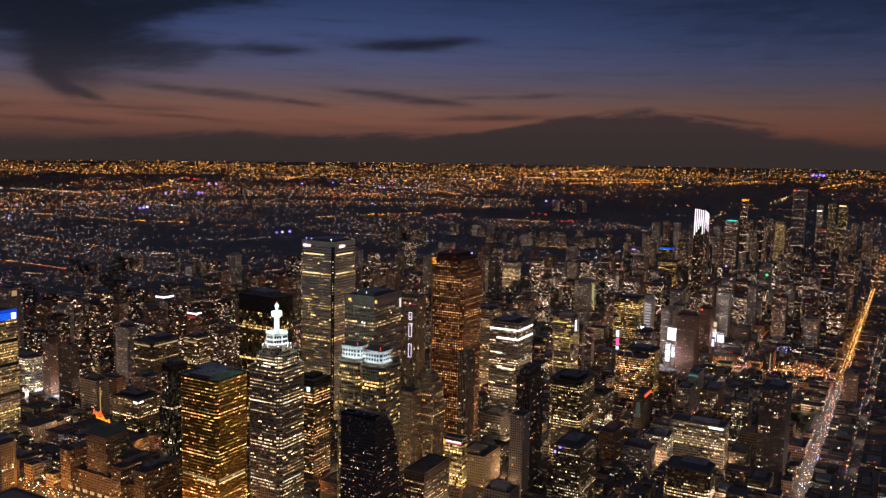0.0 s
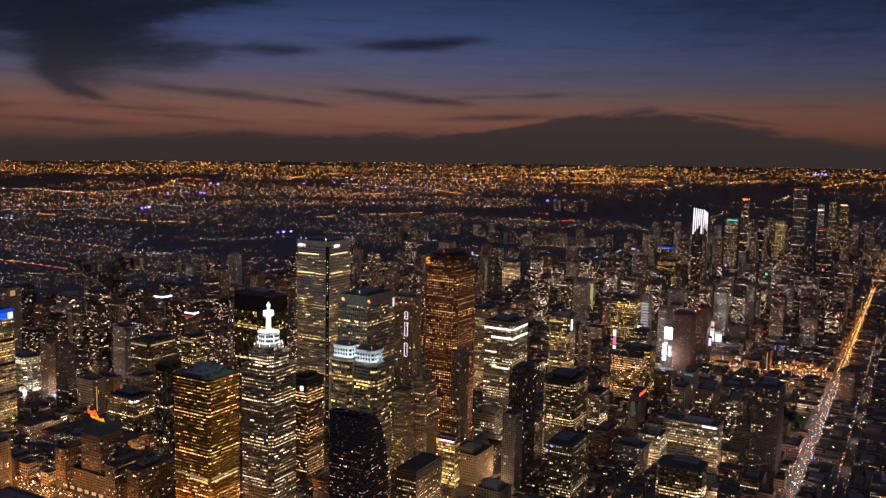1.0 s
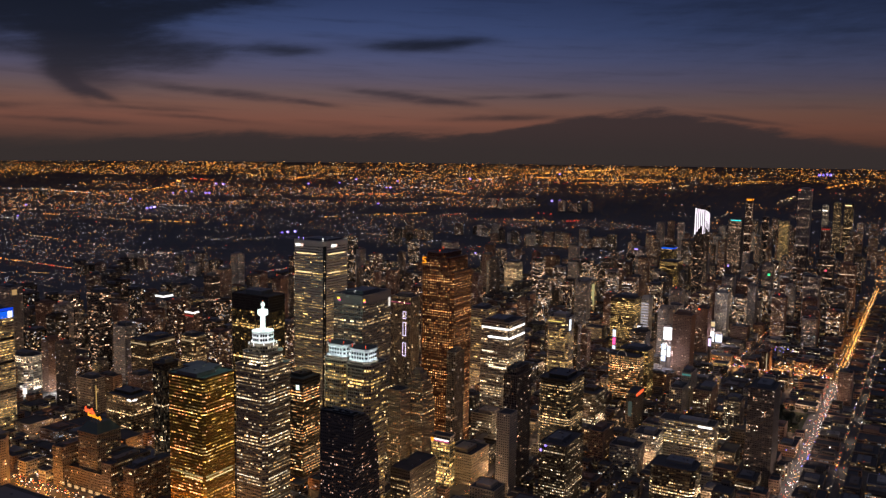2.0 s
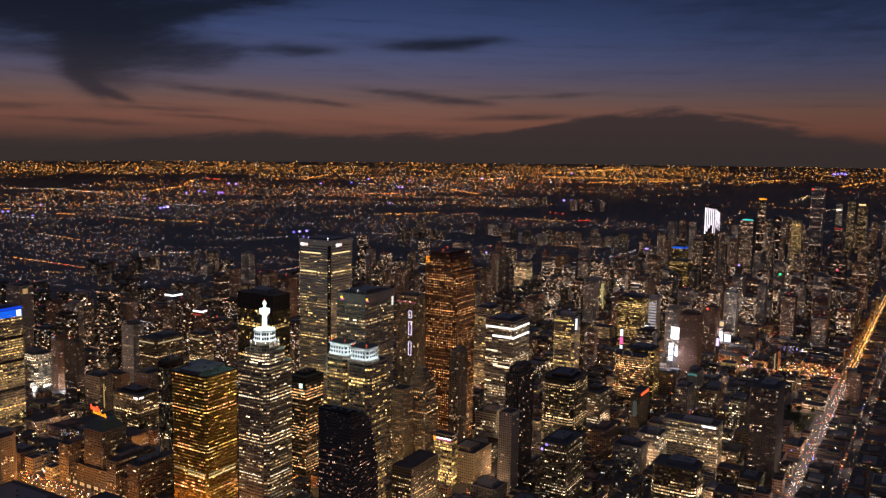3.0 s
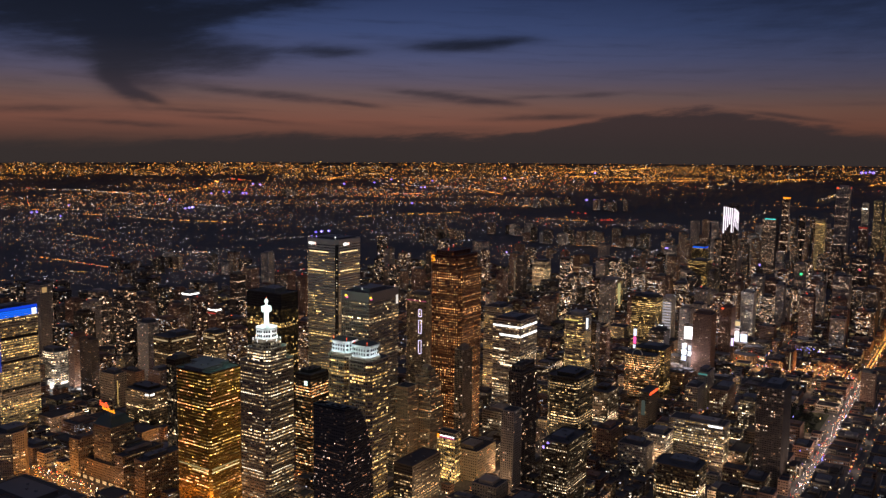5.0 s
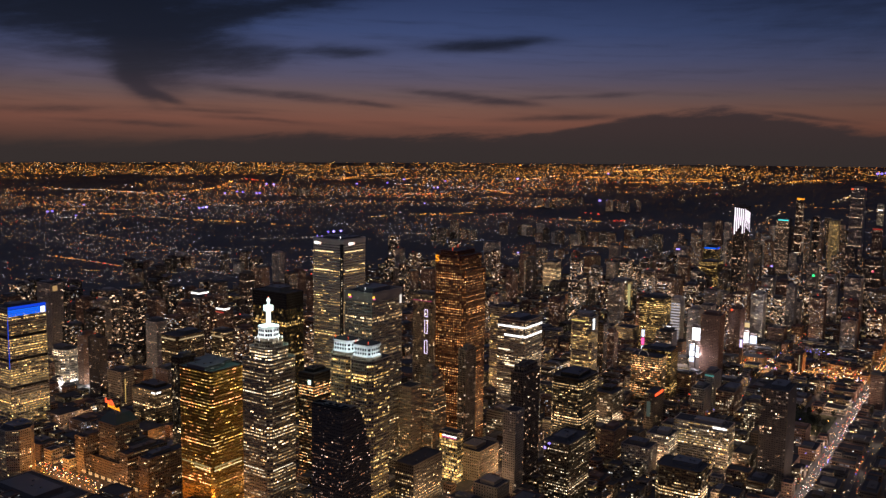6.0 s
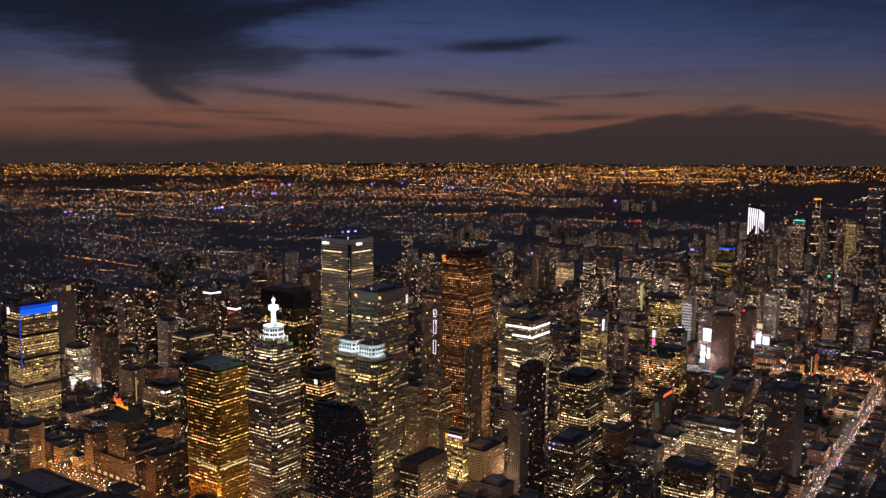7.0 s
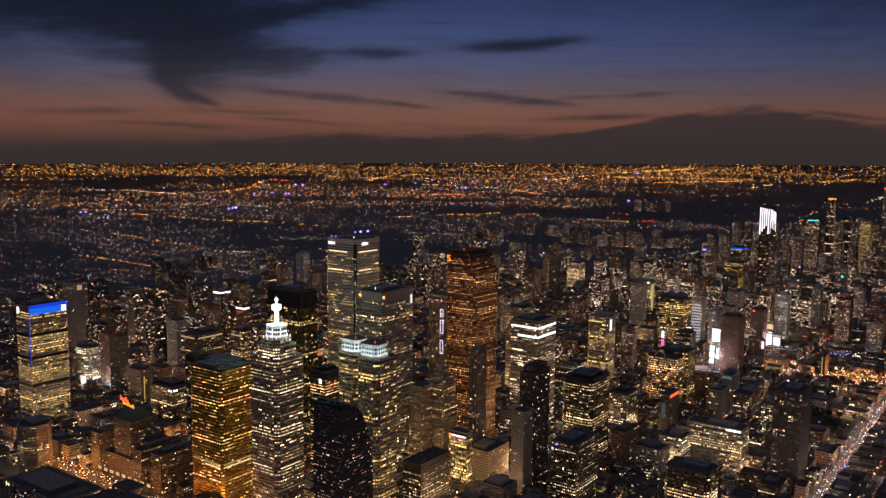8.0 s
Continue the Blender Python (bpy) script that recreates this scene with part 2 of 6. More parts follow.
WALLS = {
    "white_marble": surface("weathered_white_stone_cladding", (0.66, 0.60, 0.50), 0.6),
    "grey_stone": surface("grey_stone_cladding", (0.33, 0.26, 0.18), 0.7),
    "steel": surface("brushed_steel_cladding", (0.40, 0.37, 0.32), 0.5, 0.25),
    "black_steel": surface("black_painted_steel", (0.020, 0.019, 0.019), 0.45),
    "red_granite": surface("polished_red_granite", (0.16, 0.055, 0.030), 0.35),
    "limestone": surface("pale_limestone", (0.43, 0.35, 0.25), 0.8),
    "hotel_stone": surface("sooty_hotel_stone", (0.20, 0.15, 0.105), 0.85, 0, 0.35),
    "brick": surface("brown_brick", (0.26, 0.15, 0.10), 0.85, 0, 0.4),
    "concrete": surface("precast_concrete", (0.36, 0.32, 0.27), 0.85, 0, 0.35),
    "dark_concrete": surface("dark_weathered_concrete", (0.14, 0.112, 0.09), 0.85),
    "gold": surface("gold_anodised_mullions", (0.32, 0.19, 0.05), 0.35, 0.7),
    "bronze": surface("bronze_anodised_aluminium", (0.10, 0.075, 0.05), 0.4, 0.4),
}
ROOF = surface("gravel_and_bitumen_roof", (0.075, 0.068, 0.062), 0.9, 0, 0.5, 0.6, 0.5)
COPPER = surface("green_copper_roof", (0.09, 0.14, 0.11), 0.7)
METAL_BOX = surface("galvanised_roof_plant", (0.16, 0.155, 0.15), 0.6, 0.3)
ASPHALT = surface("night_asphalt", (0.055, 0.052, 0.050), 0.75, 0, 0.4, 0.5, 0.5)
PAVING = surface("concrete_paving", (0.11, 0.10, 0.09), 0.85, 0, 0.3, 0.5, 0.4)
SOIL = surface("city_ground_with_gardens", (0.085, 0.077, 0.072), 0.95, 0, 0.5, 0.02, 0.7)
LEAF = surface("dark_summer_foliage", (0.030, 0.038, 0.018), 0.9, 0, 0.6, 0.5, 0.5)
BARK = surface("tree_bark", (0.07, 0.055, 0.04), 0.9)
POLE = surface("painted_lamp_post", (0.08, 0.08, 0.08), 0.5, 0.4)

# ---- mesh helpers ----


def mesh_of(name, verts, faces, mats, index=None):
    me = bpy.data.meshes.new(name)
    me.from_pydata(verts, [], faces)
    for m in mats:
        me.materials.append(m)
    if index is not None:
        me.polygons.foreach_set("material_index", index)
    me.update()
    return me


def part(name, me, parent, label="", at=None):
    ob = new(name, me)
    ob.parent = parent
    if at is not None:
        ob.matrix_basis = at
    if label:
        ob["label"] = label
    return ob


class Solid:
    """Collects boxes and prisms for one mesh."""

    def __init__(self):
        self.v, self.f = [], []

    def box(self, x0, x1, y0, y1, z0, z1):
        self.prism([(x0, y0), (x1, y0), (x1, y1), (x0, y1)], z0, z1)

    def prism(self, poly, z0, z1, top=None):
        """poly runs anticlockwise; top is the outline at the upper end if it differs."""
        b, k = len(self.v), len(poly)
        self.v += [(x, y, z0) for x, y in poly] + [(x, y, z1) for x, y in (top or poly)]
        self.f += [(b + i, b + (i + 1) % k, b + k + (i + 1) % k, b + k + i) for i in range(k)]
        self.f += [tuple(b + k + i for i in range(k)), tuple(b + k - 1 - i for i in range(k))]

    def octa(self, x, y, z, r, h=None):
        b, h = len(self.v), h or r
        self.v += [(x + r, y, z), (x, y + r, z), (x - r, y, z), (x, y - r, z), (x, y, z + h), (x, y, z - h)]
        for i in range(4):
            j = (i + 1) % 4
            self.f += [(b + i, b + j, b + 4), (b + j, b + i, b + 5)]

    def mesh(self, name, mat):
        return mesh_of(name, self.v, self.f, [mat])


def grown(poly, d):
    """The outline pushed out by d metres (for convex outlines)."""
    out, k = [], len(poly)
    for i in range(k):
        (ax, ay), (bx, by), (cx, cy) = poly[i - 1], poly[i], poly[(i + 1) % k]
        u, v = Vector((bx - ax, by - ay)).normalized(), Vector((cx - bx, cy - by)).normalized()
        n1, n2 = Vector((u.y, -u.x)), Vector((v.y, -v.x))
        m = (n1 + n2) / max(1 + n1.dot(n2), 0.3)
        out.append((bx + m.x * d, by + m.y * d))
    return out


def rect(x0, x1, y0, y1, cut=0.0):
    if not cut:
        return [(x0, y0), (x1, y0), (x1, y1), (x0, y1)]
    c = cut
    return [(x0 + c, y0), (x1 - c, y0), (x1, y0 + c), (x1, y1 - c), (x1 - c, y1), (x0 + c, y1), (x0, y1 - c), (x0, y0 + c)]


PANE_MESH = {}
ALL = []
JOINED = {}      # far and lesser buildings, joined by material
JOINED_PANES = {}


def pane_mesh(mat):
    """One pane, a metre square and thin, to be scaled to its opening."""
    if mat.name not in PANE_MESH:
        s = Solid()
        s.box(-0.5, 0.5, -0.08, 0.0, -0.5, 0.5)
        PANE_MESH[mat.name] = s.mesh("pane", mat)
    return PANE_MESH[mat.name]


class Building:
    """A building on the street grid: an Empty at its base with glazing, facade frame, roof and lit panes under it."""

    def __init__(self, name, e1, n0, wd, ln, label, category="building", group="", seed=0, joined=False, split=False):
        self.wd, self.ln, self.joined, self.split = wd, ln, joined, split
        x, y = grid(e1 - wd / 2, n0 + ln / 2)
        px, py, pz, k = terrain(x, y)
        self.k = k
        if joined:
            self.turn = Matrix.Translation((px, py, pz)) @ Matrix.Rotation(-GRID, 4, "Z") @ Matrix.Diagonal((k, k, k, 1))
            self.root = None
            self.rng = random.Random(seed or int(abs(e1 * 13 + n0 * 7)))
            self.panes = []
            self.x0, self.x1, self.y0, self.y1 = -wd / 2, wd / 2, -ln / 2, ln / 2
            return
        ALL.append((label, self))
        self.root = new(name)
        self.root.empty_display_size = 5
        self.root.matrix_basis = Matrix.Translation((px, py, pz)) @ Matrix.Rotation(-GRID, 4, "Z") @ Matrix.Diagonal((k, k, k, 1))
        tagged(self.root, label, category, group)
        self.rng = random.Random(seed or int(abs(e1 * 13 + n0 * 7)))
        self.panes = []
        self.x0, self.x1, self.y0, self.y1 = -wd / 2, wd / 2, -ln / 2, ln / 2

    def hang(self, name, solid, mat, label="", stuff=False, under=None):
        """A part of this building, or a share of the joined buildings."""
        if self.joined:
            s = JOINED.setdefault(mat.name, (mat, Solid()))[1]
            base = len(s.v)
            s.v += [tuple(self.turn @ Vector(v)) for v in solid.v]
            s.f += [tuple(i + base for i in f) for f in solid.f]
            return None
        ob = part(name, solid.mesh(name, mat), under or self.root, label)
        if stuff:
            ob["kind"] = "stuff"
        return ob

    def outline(self, cut=0.0, inset=0.0):
        return rect(self.x0 + inset, self.x1 - inset, self.y0 + inset, self.y1 - inset, cut)

    def volume(self, poly, z0, z1, wall, glass=None, floor=3.9, bay=3.0, style="band", lit=0.35, full=0.12, panes="warm", sill=1.3, proud=0.35, dark_top=0, even=False, thin=1.0, faint=None):
        """One storeyed block. style: band (ribbon windows), grid (punched windows), pier (upright strips), glass (flush with thin lines)."""
        rng = self.rng
        homely = "home" in panes or "loft" in panes
        faint = (0.18 if homely else 0.5) if faint is None else faint
        core = Solid()
        core.prism(poly, z0, z1)
        self.hang("glazing", core, glass or GLASS)
        frame_ = Solid()

        def piece(name, poly_, a, b):
            if self.split:
                s_ = Solid()
                s_.prism(poly_, a, b)
                self.hang(name, s_, wall)
            else:
                frame_.prism(poly_, a, b)

        count = max(1, int(round((z1 - z0) / floor)))
        fh = (z1 - z0) / count
        outer = grown(poly, proud)
        if style == "glass":
            outer = grown(poly, 0.12)
        for i in range(count + 1):
            zb = z0 + i * fh
            lo, hi = (zb - sill * 0.35, zb + sill * 0.65)
            if style == "pier":
                lo, hi = zb - 0.3, zb + 0.5
                piece("spandrel", grown(poly, proud * 0.4), max(z0, lo), min(z1, hi) if i < count else z1)
                continue
            if style == "glass":
                lo, hi = zb - 0.25, zb + 0.35
            if i == count:
                hi = z1 + 0.02
            piece("spandrel", outer, max(z0, lo), hi if i == count else min(z1, hi))
        k = len(poly)
        for j in range(k):
            (ax, ay), (bx, by) = poly[j], poly[(j + 1) % k]
            length = math.hypot(bx - ax, by - ay)
            if length < 2.0:
                continue
            u = ((bx - ax) / length, (by - ay) / length)
            nrm = (u[1], -u[0])
            cols = max(1, int(round(length / bay)))
            step = length / cols
            pier_w = {"band": step * 0.30, "grid": step * (0.52 if even else 0.42), "pier": step * 0.34, "glass": 0.3}[style]
            deep = {"band": proud * 0.5, "grid": proud, "pier": proud * 1.3, "glass": 0.14}[style]
            for c in range(cols + 1):
                t0, t1 = c * step - pier_w / 2, c * step + pier_w / 2
                t0, t1 = max(0.0, t0), min(length, t1)
                q = [(ax + u[0] * t0, ay + u[1] * t0), (ax + u[0] * t0 + nrm[0] * deep, ay + u[1] * t0 + nrm[1] * deep),
                     (ax + u[0] * t1 + nrm[0] * deep, ay + u[1] * t1 + nrm[1] * deep), (ax + u[0] * t1, ay + u[1] * t1)]
                piece("mullion", q, z0 + 0.01, z1 - 0.01)
            # lit panes: floors that are wholly lit, and runs of lit rooms on the others
            facing = nrm[0] * 0.86 - nrm[1] * 0.5
            for i in range(count - dark_top):
                mode = ((i * 7919 + int(z0) * 31 + int(self.x1 * 100)) % 1000) / 1000
                whole = mode < full
                p_floor = 0.94 if whole else lit * rng.choice((0.8, 1.0, 1.0, 1.05)) if even else lit * rng.choice((0.25, 0.7, 1.0, 1.6))
                even_level = rng.choice((0, 0, 1, 1))
                on, c = False, 0
                lv = 2 if whole and rng.random() < 0.3 else 1
                while c < cols:
                    run = rng.randint(1, 4) if style in ("band", "glass") and "home" not in panes else rng.randint(1, 2)
                    on = rng.random() < p_floor
                    level = lv if whole else even_level if even else rng.choice((0, 0, 0, 0, 0, 1, 1, 2) if glass else (0, 0, 0, 0, 1, 1, 1, 1, 2))
                    for c2 in range(c, min(cols, c + run)):
                        shows = on and rng.random() < 0.93
                        if shows or rng.random() < faint:
                            mid = (c2 + 0.5) * step
                            zlo = z0 + i * fh + (sill * 0.65 if style in ("band", "grid") else 0.45)
                            zhi = z0 + (i + 1) * fh - (sill * 0.35 if style in ("band", "grid") else 0.35)
                            wd = (step - pier_w - 0.15) * (0.9 if homely else 1.0)
                            self.panes.append((facing, ax + u[0] * mid + nrm[0] * 0.03, ay + u[1] * mid + nrm[1] * 0.03, (zlo + zhi) / 2, nrm, wd, (zhi - zlo) * rng.uniform(0.6, 0.95) * thin * (0.9 if homely else 1.0), self.pick(panes, ax + u[0] * mid, ay + u[1] * mid, zlo), level if shows else 3))
                    c += run
        if not self.split:
            self.hang("facade", frame_, wall, stuff=True)

    def pick(self, panes, x, y, z):
        """Which tone of light a pane has; on the gold tower, patches of tone imitate reflections in the glass."""
        if not isinstance(panes, tuple):
            return panes
        if self.split and "gold" in panes:
            v = noise.noise(Vector((x / 17, y / 17, z / 15))) + 0.25 * self.rng.random()
            return "amber" if v > 0.26 else "yellow" if v < -0.2 else "gold"
        return self.rng.choice(panes)

    def roof(self, poly, z, mat=None, parapet=1.2, plant=1, wall=None, plant_h=5.0, vents=True):
        s = Solid()
        s.prism(grown(poly, 0.3), z + 0.03, z + 0.25)
        deck = self.hang("roof", s, mat or ROOF)
        ring = Solid()
        outer, inner = grown(poly, 0.36), grown(poly, -0.4)
        k = len(poly)
        for loop, h in ((outer, z + 0.04), (outer, z + parapet), (inner, z + parapet), (inner, z + 0.04)):
            ring.v += [(x, y, h) for x, y in loop]
        for i in range(k):
            j = (i + 1) % k
            ring.f += [(a * k + i, a * k + j, (a + 1) % 4 * k + j, (a + 1) % 4 * k + i) for a in range(4)]
        self.hang("parapet", ring, wall or METAL_BOX, under=deck)
        xs, ys = [p[0] for p in poly], [p[1] for p in poly]
        wx, wy, cx, cy = max(xs) - min(xs), max(ys) - min(ys), (max(xs) + min(xs)) / 2, (max(ys) + min(ys)) / 2
        rng = self.rng
        for i in range(plant):
            a, b = wx * rng.uniform(0.22, 0.36), wy * rng.uniform(0.22, 0.36)
            ox, oy = (rng.uniform(-0.12, 0.12) * wx, rng.uniform(-0.12, 0.12) * wy) if plant == 1 else (rng.uniform(-0.25, 0.25) * wx, rng.uniform(-0.25, 0.25) * wy)
            h = plant_h * rng.uniform(0.7, 1.2)
            p = Solid()
            p.box(cx + ox - a, cx + ox + a, cy + oy - b, cy + oy + b, z + 0.25, z + 0.25 + h)
            p.box(cx + ox - a - 0.2, cx + ox + a + 0.2, cy + oy - b - 0.2, cy + oy + b + 0.2, z + 0.25 + h, z + 0.6 + h)
            for q in range(3):
                vx, vy = cx + ox + rng.uniform(-0.7, 0.7) * a, cy + oy + rng.uniform(-0.7, 0.7) * b
                p.box(vx - 1, vx + 1, vy - 1.2, vy + 1.2, z + 0.6 + h, z + 1.8 + h)
            self.hang("mechanical_penthouse", p, wall if wall and rng.random() < 0.5 else METAL_BOX, under=deck)
        for q in range(3 if vents else 0):
            vx, vy = cx + rng.uniform(-0.42, 0.42) * wx, cy + rng.uniform(-0.42, 0.42) * wy
            p = Solid()
            p.box(vx - 0.9, vx + 0.9, vy - 0.9, vy + 0.9, z + 0.25, z + 1.5)
            p.box(vx - 0.6, vx + 0.6, vy - 0.6, vy + 0.6, z + 1.5, z + 1.9)
            self.hang("roof_vent", p, METAL_BOX, under=deck)

    def done(self, singles=0):
        """Hang the lit panes: some as parts of their own, the rest joined."""
        if self.joined:
            for f_, x, y, z, nrm, wd, ht, kind, level in self.panes:
                if f_ < -0.1:
                    continue
                mat = PANES[kind]["island"][level]
                v, f = JOINED_PANES.setdefault(mat.name, (mat, [], []))[1:]
                ux, uy, b = -nrm[1] * wd / 2, nrm[0] * wd / 2, len(v)
                x, y = x + nrm[0] * 0.05, y + nrm[1] * 0.05
                v += [tuple(self.turn @ Vector(q)) for q in ((x - ux, y - uy, z - ht / 2), (x + ux, y + uy, z - ht / 2), (x + ux, y + uy, z + ht / 2), (x - ux, y - uy, z + ht / 2))]
                f.append((b, b + 1, b + 2, b + 3))
            return None
        order = sorted(self.panes, key=lambda p: (-p[0], -p[3]))
        front = [p for p in order if p[0] > 0.3]
        self.rng.shuffle(front)
        singles = (singles + 1) // 2
        own, rest = front[:singles], front[singles:] + [p for p in order if p[0] <= 0.3]
        for f_, x, y, z, nrm, wd, ht, kind, level in own:
            m = Matrix(((-nrm[1], -nrm[0], 0, x), (nrm[0], -nrm[1], 0, y), (0, 0, 1, z), (0, 0, 0, 1))) @ Matrix.Diagonal((wd, 1, ht, 1))
            part("window", pane_mesh(PANES[kind]["object"][level]), self.root, "", m)
        if rest:
            v, f, idx, kinds = [], [], [], sorted({p[7] for p in rest})
            mats = [mm for kd in kinds for mm in PANES[kd]["island"]]
            for f_, x, y, z, nrm, wd, ht, kind, level in rest:
                ux, uy, b = -nrm[1] * wd / 2, nrm[0] * wd / 2, len(v)
                x, y = x + nrm[0] * 0.05, y + nrm[1] * 0.05
                v += [(x - ux, y - uy, z - ht / 2), (x + ux, y + uy, z - ht / 2), (x + ux, y + uy, z + ht / 2), (x - ux, y - uy, z + ht / 2)]
                f.append((b, b + 1, b + 2, b + 3))
                idx.append(kinds.index(kind) * 4 + level)
            ob = part("window_panes", mesh_of("window_panes", v, f, mats, idx), self.root)
            ob["kind"] = "stuff"
        return self.root

# ---- the ground ----
rings = [0.0] + [150.0 * i for i in range(1, 20)] + [3000 * 1.06 ** i for i in range(0, 40)]
rings = [r for r in rings if r < 21500] + [21500.0]
SIDES = 720
gv, gf = [], []
for r in rings:
    for i in range(SIDES):
        a = 2 * math.pi * i / SIDES
        x, y, z, k = terrain(HUB[0] + r * math.sin(a), HUB[1] + r * math.cos(a))
        gv.append((x, y, z - 0.3))
for i in range(len(rings) - 1):
    for j in range(SIDES):
        a, b = i * SIDES + j, i * SIDES + (j + 1) % SIDES
        gf.append((a, a + SIDES, b + SIDES, b))
tagged(new("ground", mesh_of("ground", gv, gf, [SOIL])), "dark city ground reaching to the horizon", "ground", kind="structure")

# Streets: centre lines on the grid with their widths
E_STREETS = [(-103, 15), (-286, 13), (-455, 22), (-645, 20), (-905, 22), (-1085, 14), (-1240, 16), (-1420, 18), (-48, 12), (60, 14), (150, 16), (330, 18), (-1600, 14), (-1800, 22)]
N_STREETS = [(560, 12), (672, 24), (778, 14), (935, 20), (1080, 14), (1190, 14), (1300, 20), (1420, 12), (1560, 14), (1690, 12), (1800, 20), (1930, 12), (2060, 14), (2200, 16), (2330, 14), (2470, 20), (2620, 12), (2780, 14)]
E_LO, E_HI, N_LO, N_HI = -1900, 420, 545, 2860


def strip(name, e0, e1, n0, n1, z, mat, label):
    s = Solid()
    (ax, ay), (bx, by), (cx, cy), (dx, dy) = grid(e0, n0), grid(e1, n0), grid(e1, n1), grid(e0, n1)
    s.prism([(ax, ay), (bx, by), (cx, cy), (dx, dy)], -0.4, z)
    return tagged(new(name, s.mesh(name, mat)), label, "road" if name == "road" else "pavement", kind="structure")


for c, wd in E_STREETS:
    strip("road", c - wd / 2, c + wd / 2, N_LO, N_HI, 0.0, ASPHALT, "asphalt city street lit by sodium lamps")
for c, wd in N_STREETS:
    strip("road", E_LO, E_HI, c - wd / 2, c + wd / 2, 0.012, ASPHALT, "asphalt cross street lit by sodium lamps")
es, ns = sorted(E_STREETS), sorted(N_STREETS)
BLOCKS = []
for (c0, w0), (c1, w1) in zip(es[:-1], es[1:]):
    for (m0, h0), (m1, h1) in zip(ns[:-1], ns[1:]):
        b = (c0 + w0 / 2, c1 - w1 / 2, m0 + h0 / 2, m1 - h1 / 2)
        BLOCKS.append(b)
        strip("pavement", *b, 0.16, PAVING, "concrete pavement block with raised kerbs")

# ---- the towers ----
TAKEN = [(-206, -122, 1432, 1552), (-915, -765, 690, 752), (-985, -790, 590, 662), (-416, -394, 1690, 1702), (-392, -354, 1968, 1998)]


def tower(name, e1, n0, wd, ln, z, label, wall, style="band", floor=3.9, bay=3.0, lit=0.35, full=0.12, panes="warm", cut=0.0, glass=None,
          plant=1, singles=40, dark_top=0, steps=(), sill=1.9, proud=0.35, plant_h=5.0, group="", joined=False, split=False, even=False):
    """A plain tower with optional set-back storeys: steps of (inset, height)."""
    TAKEN.append((e1 - wd, e1, n0, n0 + ln))
    b = Building(name, e1, n0, wd, ln, label, "office tower" if "office" in name else "apartment tower" if "apart" in name or "condo" in name else "building", group, 0, joined, split)
    z0, inset = 0.0, 0.0
    levels = [(0.0, z)] if not steps else list(steps)
    for i, (ins, top) in enumerate(levels):
        poly = b.outline(cut, ins)
        b.volume(poly, z0, top, WALLS[wall], glass, floor, bay, style, lit, full, panes, sill, proud, dark_top if i == len(levels) - 1 else 0, even)
        b.roof(poly, top, None, 1.2, plant if i == len(levels) - 1 else 0, WALLS[wall], plant_h, singles >= 40)
        z0 = top + 0.3
    b.done(singles)
    return b


# The tall white stone office tower with recessed dark corners
b = Building("office_tower", -743.6, 1030.0, 60.0, 59.7, "tall white stone office tower with recessed dark corners", "office tower", split=True)
TAKEN.append((-804, -743, 1030, 1090))
c = 3.7
cross = [(b.x0 + c, b.y0), (b.x1 - c, b.y0), (b.x1, b.y0 + c), (b.x1, b.y1 - c), (b.x1 - c, b.y1), (b.x0 + c, b.y1), (b.x0, b.y1 - c), (b.x0, b.y0 + c)]
b.volume(cross, 0, 286, WALLS["white_marble"], None, 4.0, 2.2, "band", 0.42, 0.16, "yellow", 2.3, 0.4, 3, faint=0.6)
b.volume(grown(cross, 0.1), 286.2, 292, WALLS["white_marble"], None, 6.5, 12, "band", 0.0, 0.0, "yellow", 6.0, 0.5)
b.roof(cross, 292, None, 1.5, 1, WALLS["white_marble"], 2)
for i in (1, 3, 5, 7):
    (ax, ay), (bx, by) = cross[i], cross[(i + 1) % 8]
    ln_ = math.hypot(bx - ax, by - ay)
    nx, ny = (by - ay) / ln_ * 0.55, -(bx - ax) / ln_ * 0.55
    s = Solid()
    s.prism([(ax + nx, ay + ny), (bx + nx, by + ny), (bx, by), (ax, ay)], 0.1, 287)
    b.hang("corner_strip", s, WALLS["black_steel"], "dark recessed corner glazing")
for i, (a0, a1) in enumerate(((cross[0], cross[7]), (cross[1], cross[2]))):
    mx, my = (a0[0] + a1[0]) / 2, (a0[1] + a1[1]) / 2
    for q in range(66):
        if b.rng.random() < 0.62:
            zc = 12.0 + q * 4.0
            s = Solid()
            s.octa(mx, my, zc, 0.75, 1.1)
            s.v = [(x + (-0.5 if i == 0 else 0.5), y - 0.5, z) for x, y, z in s.v]
            b.hang("corner_window", s, PANES["white"]["object"][b.rng.choice((0, 1, 1))])
b.done(260)

tower("office_tower", -593.7, 912.7, 45.3, 65.7, 243.0, "steel-clad office tower with a deep blank top and lit floors", "steel", "grid", 4.0, 3.3, 0.38, 0.14, "warm", 0, None, 1, 180, 3, sill=1.6)
tower("office_tower", -799.3, 968.4, 70.0, 36.5, 213.0, "black steel and glass office tower with few lit floors", "black_steel", "pier", 3.9, 2.4, 0.20, 0.12, "yellow", 0, None, 1, 90, 6, proud=0.3)
tower("office_tower", -823.9, 790.7, 18.0, 26.0, 147.0, "lower black steel and glass office tower", "black_steel", "pier", 3.9, 2.4, 0.10, 0.06, "white", 0, None, 1, 30, 2, proud=0.3)
tower("office_tower", -660.8, 875.2, 27.0, 36.0, 132.0, "dark office tower with one bright square lamp near its top", "black_steel", "band", 3.9, 2.3, 0.55, 0.25, ("warm", "amber"), 0, None, 1, 70, 2)
